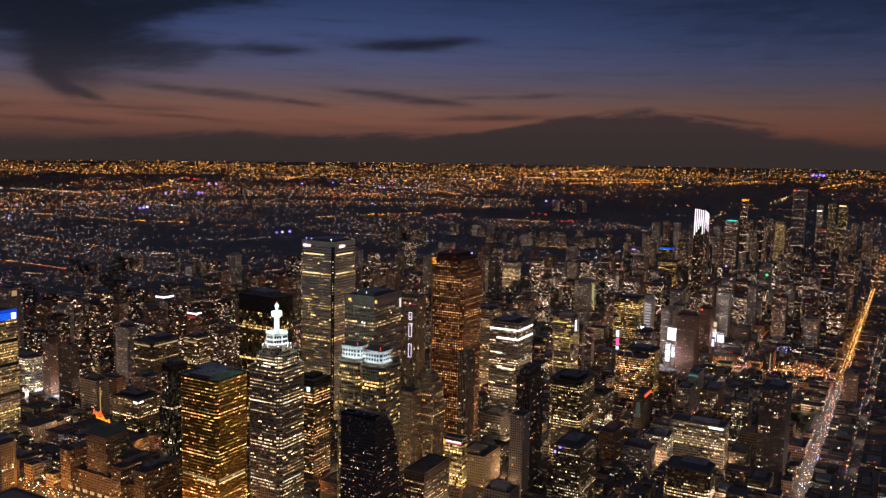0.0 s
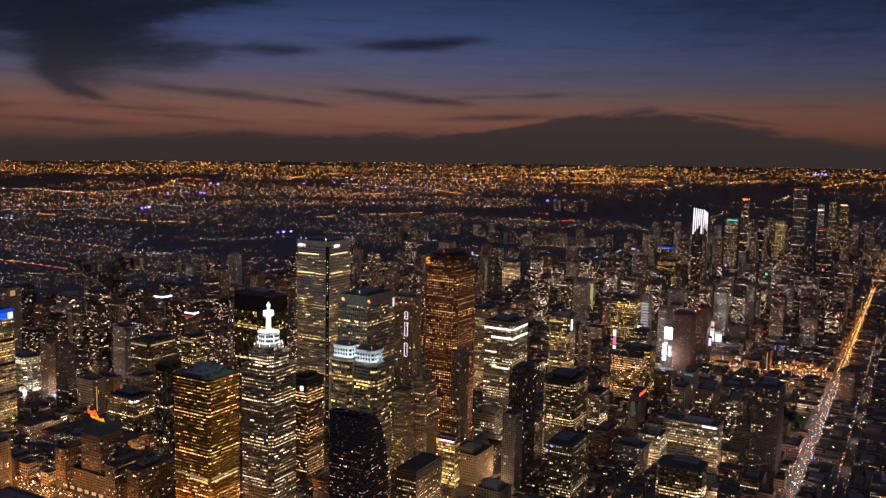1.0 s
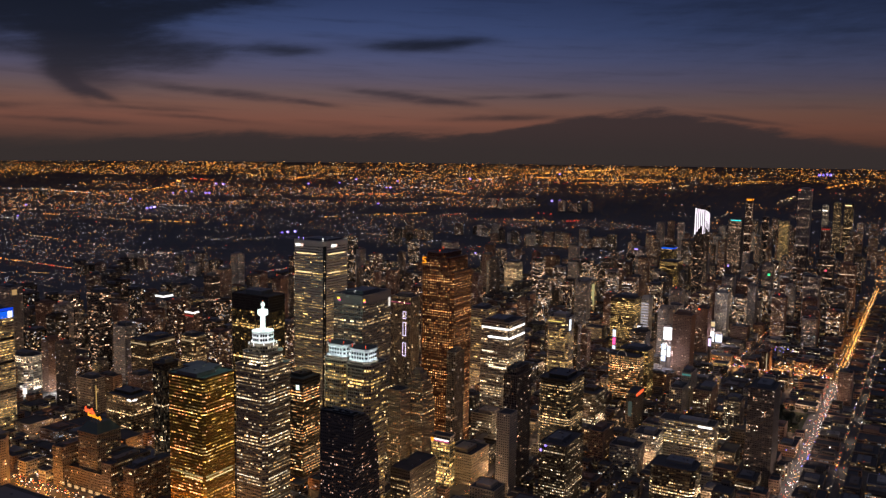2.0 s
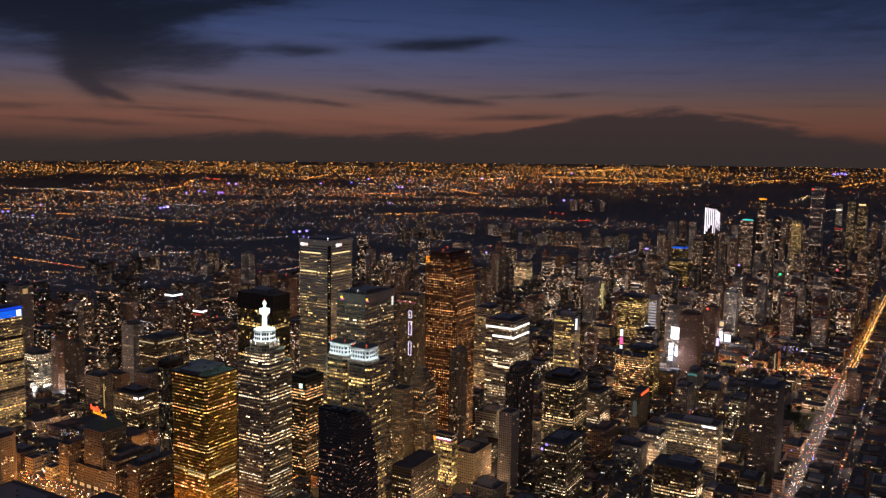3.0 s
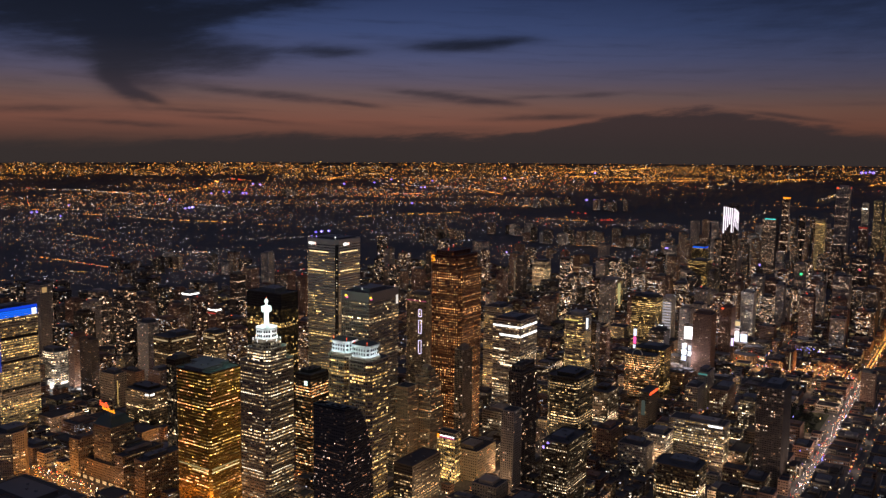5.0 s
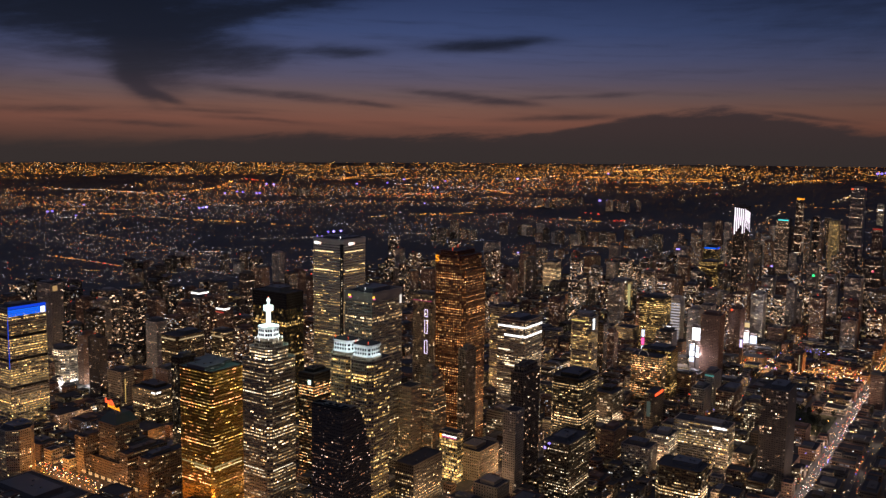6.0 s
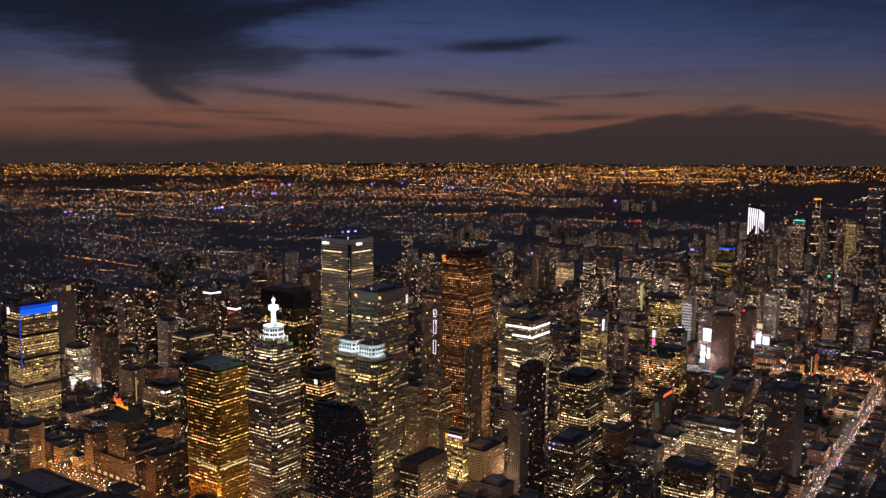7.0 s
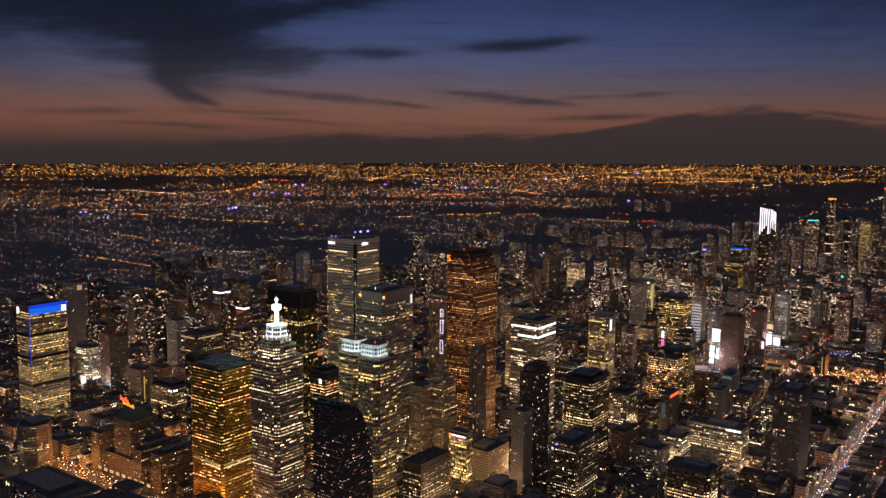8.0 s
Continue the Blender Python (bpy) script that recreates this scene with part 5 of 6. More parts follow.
WHITE_SIGN = glow("white_sign_light", (1.0, 0.97, 0.95), 2.2)
BLUE_SIGN = glow("blue_sign_light", (0.01, 0.07, 0.85), 0.9)
SKY_BLUE = glow("bright_blue_sign_light", (0.012, 0.15, 1.0), 0.95)
RED_SIGN = glow("red_sign_light", (1.0, 0.10, 0.03), 2.2)
DIM_RED = glow("dim_red_sign_light", (1.0, 0.08, 0.06), 0.45)
ORANGE_SIGN = glow("orange_sign_light", (1.0, 0.33, 0.02), 1.6)
YELLOW_SIGN = glow("yellow_sign_light", (1.0, 0.62, 0.05), 2.0)
TEAL_SIGN = glow("teal_sign_light", (0.05, 0.8, 0.75), 1.6)
GREEN_SIGN = glow("green_sign_light", (0.05, 1.0, 0.3), 1.8)
VIOLET_SIGN = glow("violet_light", (0.40, 0.28, 1.0), 2.2)
PINK_SIGN = glow("pink_sign_light", (1.0, 0.10, 0.35), 1.8)
SOFT_STRIP = glow("soft_strip_light", (1.0, 0.72, 0.40), 0.6)
WARM_STRIP = glow("warm_strip_light", (1.0, 0.70, 0.34), 1.8)
SCREEN = glow("video_screen", (0.92, 0.95, 1.0), 2.6, True)
FLOODED = surface("white_painted_crown", (0.72, 0.74, 0.72), 0.5)


# Shaft and finial glow in place of floodlight on them; the lantern is a lamp.
GLOWING_SPIRE = glow("glowing_spire", (0.84, 1.0, 0.96), 1.5)


def floodlight(b, x, y, z, watts, colour=(0.93, 1.0, 1.0)):
    """The light of one floodlight on a building's roof."""
    lamp = bpy.data.lights.new("floodlight_beam", "POINT")
    lamp.energy, lamp.color, lamp.shadow_soft_size = watts, colour, 0.6
    new("floodlight_beam", lamp).location = b.root.matrix_basis @ Vector((x, y, z))


def flood_strip(b, x, y, z, to, length, watts, colour=(0.82, 0.94, 1.0)):
    """A row of floodlights on a parapet, washing the wall above it."""
    lamp = bpy.data.lights.new("floodlight_row", "AREA")
    lamp.shape, lamp.size, lamp.size_y, lamp.energy, lamp.color = "RECTANGLE", length, 0.6, watts, colour
    new("floodlight_row", lamp).matrix_world = b.root.matrix_basis @ look((x, y, z), to)


def hero(words):
    return next(b for label, b in ALL if label.startswith(words))


def panel(b, face, t0, t1, z0, z1, mat, name="sign", deep=0.5, out=0.45, label=""):
    """A flat lit piece on the south or east face, from t0 to t1 metres along it as seen from outside."""
    s = Solid()
    if face == "S":
        s.box(b.x0 + t0, b.x0 + t1, b.y0 - out - deep, b.y0 - out, z0, z1)
    else:
        s.box(b.x1 + out, b.x1 + out + deep, b.y0 + t0, b.y0 + t1, z0, z1)
    return b.hang(name, s, mat, label)


def lit_row(b, face, t0, t1, z0, z1, mat, gap=2.7):
    """A row of lit rooms along one floor."""
    s, t = Solid(), t0
    while t < t1 - 1:
        u = min(t + gap * 0.72, t1)
        if face == "S":
            s.box(b.x0 + t, b.x0 + u, b.y0 - 0.75, b.y0 - 0.45, z0, z1)
        else:
            s.box(b.x1 + 0.45, b.x1 + 0.75, b.y0 + t, b.y0 + u, z0, z1)
        t += gap
    b.hang("lit_floor", s, mat, "", True)


def roof_lamp(b, x, y, z, mat, r=0.8, name="roof_lamp"):
    s = Solid()
    s.box(x - 0.12, x + 0.12, y - 0.12, y + 0.12, z - 2.0, z)
    s.octa(x, y, z + r, r, r)
    b.hang(name, s, mat)


# spire
b = STEP_TOWER


def ring(b, r0, r1, z0, z1, mat, name, sides=8, turn=0.5):
    a = [2 * math.pi * (i + turn) / sides for i in range(sides)]
    s = Solid()
    s.prism([(r0 * math.cos(t), r0 * math.sin(t)) for t in a], z0, z1, [(r1 * math.cos(t), r1 * math.sin(t)) for t in a])
    return b.hang(name, s, mat)


ring(b, 13.4, 13.4, 212.3, 214.6, WALLS["grey_stone"], "crown_base")
ring(b, 14.0, 14.0, 214.6, 215.4, FLOODED, "cornice")
crown = ring(b, 12.4, 12.4, 215.4, 226.2, FLOODED, "crown")
ring(b, 13.2, 12.8, 226.2, 227.4, FLOODED, "cornice")
ring(b, 8.5, 4.0, 227.4, 230.0, FLOODED, "spire_base")
ring(b, 3.0, 2.7, 230.0, 244.0, GLOWING_SPIRE, "spire_shaft")
ring(b, 3.6, 6.2, 244.0, 245.6, GLOWING_SPIRE, "lantern_base")
ring(b, 6.2, 6.2, 245.6, 250.6, GLOWING_SPIRE, "lantern")
ring(b, 6.2, 2.2, 250.6, 251.8, GLOWING_SPIRE, "lantern_cap")
ring(b, 1.6, 1.4, 251.8, 255.0, GLOWING_SPIRE, "spire_shaft")
ring(b, 2.0, 2.6, 255.0, 257.0, GLOWING_SPIRE, "finial")
ring(b, 2.6, 0.4, 257.0, 260.0, GLOWING_SPIRE, "finial")
roof_lamp(b, 0, 0, 260.2, RED_SIGN, 0.7, "aviation_lamp")
for i in range(8):
    a = 2 * math.pi * (i + 0.5) / 8
    floodlight(b, 18.5 * math.cos(a), 18.5 * math.sin(a), 219.0, 3000)
for i in range(4):
    a = 2 * math.pi * (i + 0.1) / 4
    floodlight(b, 9.5 * math.cos(a), 9.5 * math.sin(a), 231.0, 3000, (0.8, 1.0, 0.93))
for i in range(8):
    a = 2 * math.pi * i / 8
    for zc in (218.3, 223.2):
        for off in (-2.7, 0.0, 2.7):
            s = Solid()
            r = 12.4 * math.cos(math.pi / 8) + 0.05
            cx, cy = r * math.cos(a) - off * math.sin(a), r * math.sin(a) + off * math.cos(a)
            ux, uy = -math.sin(a) * 0.95, math.cos(a) * 0.95
            nx, ny = math.cos(a) * 0.12, math.sin(a) * 0.12
            s.prism([(cx - ux, cy - uy), (cx - ux + nx, cy - uy + ny), (cx + ux + nx, cy + uy + ny), (cx + ux, cy + uy)][::-1], zc - 1.4, zc + 1.4)
            b.hang("crown_window", s, GLASS, under=crown)
    roof_lamp(b, 15.2 * math.cos(a), 15.2 * math.sin(a), 213.6, WHITE_SIGN, 0.7, "floodlight")
# twin crowns
b = TWIN_TOWER
for q0 in (TWIN_R, TWIN_L):
    s = Solid()
    s.prism(grown(q0, -1.5), 188.3, 192.0)
    b.hang("crown_base", s, WALLS["bronze"])
    q = grown(q0, -3.2)
    s = Solid()
    s.prism(grown(q, 0.6), 192.0, 193.0)
    s.prism(grown(q, -0.6), 193.0, 203.2)
    s.prism(grown(q, -0.6), 203.2, 205.0, grown(q, 0.9))
    s.prism(grown(q, 0.9), 205.0, 206.2)
    crown = b.hang("crown", s, FLOODED, "white floodlit crown")
    s = Solid()
    s.prism(grown(q, 0.2), 206.2, 206.5)
    b.hang("crown_roof", s, ROOF)
    k = len(q)
    inner = grown(q, -0.6)
    for j in range(k):
        (ax, ay), (bx, by) = inner[j], inner[(j + 1) % k]
        length = math.hypot(bx - ax, by - ay)
        u = ((bx - ax) / length, (by - ay) / length)
        nn = (u[1], -u[0])
        cols = max(1, int(length / 3.4))
        for c in range(cols):
            for zc in (195.8, 200.4):
                m0, m1 = (c + 0.24) * length / cols, (c + 0.76) * length / cols
                s = Solid()
                s.prism([(ax + u[0] * m0 + nn[0] * 0.14, ay + u[1] * m0 + nn[1] * 0.14), (ax + u[0] * m1 + nn[0] * 0.14, ay + u[1] * m1 + nn[1] * 0.14),
                         (ax + u[0] * m1 + nn[0] * 0.02, ay + u[1] * m1 + nn[1] * 0.02), (ax + u[0] * m0 + nn[0] * 0.02, ay + u[1] * m0 + nn[1] * 0.02)], zc - 1.3, zc + 1.3)
                b.hang("crown_window", s, GLASS, under=crown)
    xs, ys = [v[0] for v in q], [v[1] for v in q]
    mx, my = (min(xs) + max(xs)) / 2, (min(ys) + max(ys)) / 2
    flood_strip(b, mx, min(ys) - 6.5, 191.0, (mx, min(ys), 199.5), max(xs) - min(xs) - 4, 2300)
    flood_strip(b, max(xs) + 6.5, my, 191.0, (max(xs), my, 199.5), max(ys) - min(ys) - 4, 2300)
    for cx, sx in ((min(xs), -1), (max(xs), 1)):
        flood_strip(b, cx + sx * 3.0, min(ys) - 3.0, 191.0, (cx - sx * 2.0, min(ys) + 2.0, 199.5), 5, 650)
    for x, y in (q[0], q[1]):
        roof_lamp(b, x, y + 3, 208.6, RED_SIGN, 0.8, "aviation_lamp")

# signs of the tall white tower: a white bar and a disc on each face
b = hero("tall white stone")
for face in ("S", "E"):
    off = 6 if face == "S" else 15
    for i in range(3):
        panel(b, face, off + 3.1 * i, off + 3.1 * i + 2.5, 284.0, 287.6, WHITE_SIGN, "sign", 0.5, 0.75, "white lit sign stroke")
    panel(b, face, off + 10.2, off + 13.4, 284.0, 287.6, glow("rosy_sign_disc", (1.0, 0.6, 0.5), 1.8), "sign", 0.5, 0.75, "rosy white lit sign disc")
    lit_row(b, face, 7, 44 if face == "S" else 50, 272.9, 274.5, WARM_STRIP)
    lit_row(b, face, 7, 36, 244.8, 246.2, WARM_STRIP)
roof_lamp(b, b.x0 + 6, b.y0 + 6, 295, VIOLET_SIGN, 1.1)
roof_lamp(b, b.x0 + 16, b.y0 + 5, 295, VIOLET_SIGN, 1.1)
roof_lamp(b, b.x1 - 8, b.y0 + 6, 295, WHITE_SIGN, 1.3)
# red and yellow marks of the steel tower
b = hero("steel-clad office")
for face, off in (("S", 6.0), ("E", 0.8)):
    panel(b, face, off, off + 3.8, 236.5, 239.1, YELLOW_SIGN, "sign", 0.4, 0.5, "yellow lit sign mark")
    panel(b, face, off + 1.6, off + 5.0, 234.9, 236.5, PINK_SIGN, "sign", 0.4, 0.5, "crimson lit sign mark")
for x, y in ((-12, -20), (6, -26), (14, 10)):
    roof_lamp(b, x, y, 247.5, WHITE_SIGN, 0.7)
panel(b, "E", 60, 64, 222, 234, glow("soft_white_sign", (1.0, 0.9, 0.8), 0.9), "sign", 0.3, 0.5)
s = Solid()
s.prism(grown(b.outline(), 0.46), 232.5, 242.5)
b.hang("blank_top", s, WALLS["steel"], "blank steel band round the top")
# orange zigzag of the red granite tower
b = hero("red granite")
for z0, z1, t0, t1 in ((280.2, 281.6, 4.0, 9.0), (277.9, 280.2, 3.4, 5.0), (276.6, 277.9, 4.0, 8.6), (274.3, 276.6, 7.4, 9.0), (272.9, 274.3, 3.4, 8.6)):
    panel(b, "S", t0, t1, z0, z1, ORANGE_SIGN, "sign", 0.5, 0.6, "orange lit sign stroke")
roof_lamp(b, 0, b.y0 + 8, 290.4, RED_SIGN, 0.9, "aviation_lamp")
roof_lamp(b, b.x0 + 9, b.y1 - 12, 290.4, RED_SIGN, 0.9, "aviation_lamp")
# blue crown
b = hero("yellow-lit glass")
for i in range(4):
    panel(b, "E", 1, 62, 170.5 + 2.6 * i, 172.7 + 2.6 * i, SKY_BLUE, "sign", 0.5, 0.5, "broad blue lit sign band")
panel(b, "E", 1, 62, 181.3, 185.5, BLUE_SIGN, "sign", 0.5, 0.5, "deep blue lit roof edge")
panel(b, "E", 53, 60, 171.0, 180.0, WHITE_SIGN, "sign", 0.3, 1.1, "white lit square emblem")
panel(b, "S", 4, 9, 171.0, 181.0, WHITE_SIGN, "sign", 0.4, 0.5, "white lit square emblem")
for z0 in (58.0, 101.0, 137.0):
    panel(b, "E", 0.5, 62.0, z0, z0 + 4.2, WALLS["black_steel"], "louvre_band", 0.25, 0.45, "dark louvred plant floor")
    panel(b, "S", 0.5, 36.0, z0, z0 + 4.2, WALLS["black_steel"], "louvre_band", 0.25, 0.45, "dark louvred plant floor")
panel(b, "E", -0.5, 0.4, 90.0, 169.0, BLUE_SIGN, "corner_light", 0.4, 0.6)
# outlined light strips
b = hero("grey tower with white outlined")
for z0, z1 in ((138, 151), (108, 132), (72, 96)):
    for t0, t1, a, c in ((25.0, 31.6, z0, z0 + 0.9), (25.0, 31.6, z1 - 0.9, z1), (25.0, 25.9, z0, z1), (30.7, 31.6, z0, z1)):
        panel(b, "S", t0, t1, a, c, glow("pale_violet_tube", (0.85, 0.72, 1.0), 1.5), "light_tube", 0.4, 0.6)
panel(b, "S", 0, 40, 165.4, 166.4, glow("faint_pink_tube", (1.0, 0.15, 0.35), 0.4), "light_tube", 0.4, 0.6)
# white strips on apartment towers
b = hero("slim apartment tower with a white lit strip")
panel(b, "S", 0, 24.9, 105.6, 109.0, WHITE_SIGN, "light_strip")
panel(b, "E", 0, 26, 105.6, 109.0, WHITE_SIGN, "light_strip")
b = hero("slim apartment tower with a white lit roof edge")
panel(b, "S", 0, 21.8, 111.2, 114.2, WHITE_SIGN, "light_strip")
panel(b, "S", 0, 21.8, 105.2, 107.2, DIM_RED, "light_strip")
panel(b, "E", 0, 14, 111.2, 114.2, WHITE_SIGN, "light_strip")
b = hero("broad office block with a lit top")
lit_row(b, "S", 4, 42.8, 88.6, 91.0, SOFT_STRIP, 3.2)
lit_row(b, "E", 4, 59.4, 88.6, 91.0, SOFT_STRIP, 3.2)
b = hero("office block with a lit band")
lit_row(b, "S", 3, 34, 71, 73.4, SOFT_STRIP, 3.2)
b = hero("round-cornered pale")
for i in range(6):
    panel(b, "E", 11 + i * 2.4, 12.6 + i * 2.4, 1.0 + (i % 2), 5.0, WHITE_SIGN, "lit_floor", 0.3, 0.5)
    panel(b, "S", 11 + i * 3.8, 13 + i * 3.8, 1.0 + (i % 3), 4.5, WHITE_SIGN, "lit_floor", 0.3, 0.5)
b = hero("dark brown office block with broken")
panel(b, "S", 46, 54, 58, 60.5, WHITE_SIGN, "sign")
panel(b, "E", 1, 9, 58, 60.5, WHITE_SIGN, "sign")
# white bands
b = hero("office tower with brilliant")
for z0, z1 in ((160.6, 163.4), (146.5, 149.6)):
    panel(b, "S", 0.5 if z0 > 150 else 12, 47, z0, z1, WHITE_SIGN, "lit_floor", 0.25, 0.35)
    panel(b, "E", 0.5, 55, z0, z1, WHITE_SIGN, "lit_floor", 0.25, 0.35)
for z0, z1, t0, t1 in ((124, 126, 2, 22), (100.5, 102.6, 14, 44)):
    panel(b, "S", t0, t1, z0, z1, glow("cream_lit_floor", (1.0, 0.84, 0.58), 1.6), "lit_floor", 0.25, 0.35)
# one bright square lamp
b = hero("dark office tower with one bright")
panel(b, "S", 16.5, 21.5, 118, 124, glow("pale_green_sign", (0.75, 1.0, 0.9), 1.8), "sign")
# bright floor bands of the stepped and gold towers
b = STEP_TOWER
for z0, z1, f0, f1 in ((62.0, 64.4, 8, 38), (152.0, 154.0, 8, 26)):
    lit_row(b, "S", f0 - 3, f1, z0, z1, glow("cream_lit_floor", (1.0, 0.86, 0.62), 1.8))
    lit_row(b, "E", 5, 20 if z0 > 100 else 38, z0, z1, glow("cream_lit_floor", (1.0, 0.86, 0.62), 1.8))
b = hero("gold-coated")
for z0 in (54.0, 57.9):
    lit_row(b, "S", 26 if z0 < 55 else 4, 54, z0, z0 + 1.2, glow("pale_yellow_lit_floor", (1.0, 0.78, 0.36), 1.5 if z0 < 55 else 0.5))
    lit_row(b, "E", 2, 46, z0, z0 + 1.2, glow("pale_yellow_lit_floor", (1.0, 0.78, 0.36), 1.5 if z0 < 55 else 0.5))
# slanting red sign, pink sign, arch
b = hero("narrow dark block with a red")
panel(b, "E", 4, 40, 52.0, 56.0, RED_SIGN, "sign")
b = hero("narrow lit glass block")
panel(b, "S", 4.5, 26, 61.0, 62.6, WHITE_SIGN, "sign")
panel(b, "S", 1.5, 26, 59.4, 60.4, glow("crimson_sign_edge", (1.0, 0.10, 0.35), 0.8), "sign")
panel(b, "S", 0.5, 4.0, 58.4, 63.4, ORANGE_SIGN, "sign", 0.3, 1.0)
b = hero("office block with an arched")
s = Solid()
for i in range(12):
    a0, a1 = math.pi * i / 12, math.pi * (i + 1) / 12
    p0, p1 = (9 * math.cos(a0), 10 * math.sin(a0)), (9 * math.cos(a1), 10 * math.sin(a1))
    q0, q1 = (8 * math.cos(a0), 9 * math.sin(a0)), (8 * math.cos(a1), 9 * math.sin(a1))
    base_i = len(s.v)
    for yy in (b.y0 + 0.5, b.y0 + 2.0):
        s.v += [(p0[0] - 4, yy, 88.3 + p0[1]), (p1[0] - 4, yy, 88.3 + p1[1]), (q1[0] - 4, yy, 88.3 + q1[1]), (q0[0] - 4, yy, 88.3 + q0[1])]
    s.f += [(base_i, base_i + 1, base_i + 2, base_i + 3), (base_i + 7, base_i + 6, base_i + 5, base_i + 4), (base_i, base_i + 4, base_i + 5, base_i + 1), (base_i + 3, base_i + 2, base_i + 6, base_i + 7)]
b.hang("arched_gable", s, WALLS["white_marble"], "pale arched gable frame")
b = hero("long office block with rows")
panel(b, "S", 55, 74, 54.6, 57.2, WHITE_SIGN, "sign")
b = hero("office tower with yellow-lit floors and")
panel(b, "E", 6, 14, 108, 128, glow("cool_white_sign", (0.8, 0.9, 1.0), 1.8), "sign")
panel(b, "S", 2, 30, 122.5, 124.5, glow("dim_yellow_floor", (1.0, 0.75, 0.2), 0.9), "lit_floor", 0.25, 0.35)
b = hero("yellow-lit office slab")
# The light on the pale end wall is put into a glowing panel.
panel(b, "E", 1, 20, 20, 80, glow("glowing_end_wall", (0.85, 0.75, 0.35), 0.55), "stair_glazing", 0.3, 0.4)
panel(b, "S", 30, 44, 84.5, 88, WHITE_SIGN, "sign")
b = hero("narrow tower floodlit")
# Glowing bands imitate the floodlight on the wall.
for i in range(14):
    panel(b, "S", 1, 21, 20 + 6.2 * i, 23 + 6.2 * i, glow("floodlit_wall_band", (0.95, 0.88, 0.95), 0.5), "lit_balcony", 0.2, 0.4)
# white striped crown of the tallest far tower
b = hero("very tall condominium tower with a white")
STRIP_WHITE = glow("white_crown_strip", (1.0, 0.88, 1.0), 1.5)
for i in range(5):
    panel(b, "S", 0.6 + 5.2 * i, 3.6 + 5.2 * i, 214 + (i * 37 % 29), 285 - i * 0.8, STRIP_WHITE, "crown_strip", 0.4, 0.5)
for i in range(8):
    panel(b, "E", 1.5 + 7.3 * i, 5.0 + 7.3 * i, 218 + (i * 53 % 37), 282 - i * 1.8, STRIP_WHITE, "crown_strip", 0.4, 0.5)
T("apartment_tower", -488.0, 2704.0, 16.0, 16.0, 88.0, "slim dark tower with a violet roof lamp", "dark_concrete", "grid", 3.0, 2.6, 0.15, 0, "home", 0, None, 0, 10)
roof_lamp(hero("slim dark tower with a violet"), 0, 0, 90, VIOLET_SIGN, 3.5)
# lit marks on the far towers
for words, face, t0, t1, z0, z1, mat in [
    ("very tall slim", "S", 1, 9, 282, 287, RED_SIGN), ("very tall slim", "E", 24, 34, 282, 287, RED_SIGN), ("slim apartment tower with an orange", "S", 2, 24, 232, 238, ORANGE_SIGN),
    ("slim apartment tower with an orange", "E", 2, 24, 232, 238, ORANGE_SIGN), ("apartment tower with a teal", "S", 8, 44, 190, 193, TEAL_SIGN), ("brick apartment tower with a red", "S", 1, 28, 173, 176, DIM_RED),
    ("office tower with a blue", "S", 2, 40, 120, 125, SKY_BLUE), ("office tower with a blue", "E", 2, 30, 120, 125, BLUE_SIGN), ("hospital tower", "S", 2, 14, 112, 116, VIOLET_SIGN), ("apartment tower with a green", "S", 16, 22, 78, 84, GREEN_SIGN),
    ("pale office tower with lit upper", "S", 2, 22, 180, 184, WHITE_SIGN), ("broad office tower with lit upper", "S", 2, 30, 206, 211, WARM_STRIP), ("broad dark apartment", "S", 20, 26, 102, 107, glow("rose_sign", (1.0, 0.12, 0.2), 1.0)),
    ("condominium tower with a bright", "E", 4, 14, 142, 152, glow("lit_top_rooms", (1.0, 0.6, 0.25), 0.5)), ("narrow grey block with a teal", "S", 0.5, 15, 61, 64, glow("faint_teal_light", (0.2, 0.6, 0.55), 0.35)), ("narrow brick block with one", "S", 9, 10.4, 6, 42, glow("stair_lights", (1.0, 0.8, 0.5), 0.5)), ("blank beige", "E", 6, 7.2, 10, 50, glow("stair_window_light", (1.0, 0.62, 0.2), 0.6)), ("brick apartment tower with red", "S", 4, 8, 100, 103, RED_SIGN),
    # On the narrow dark block a faintly glowing panel stands for dim light on its wall.
    ("dark office block with a stepped", "S", 0.5, 3, 74, 77, VIOLET_SIGN), ("narrow dark block", "S", 4, 10, 20, 44, glow("dim_wall_glow", (0.5, 0.6, 0.5), 0.12)),
]:
    b = hero(words)
    panel(b, face, t0, t1, z0, z1, mat, "sign")

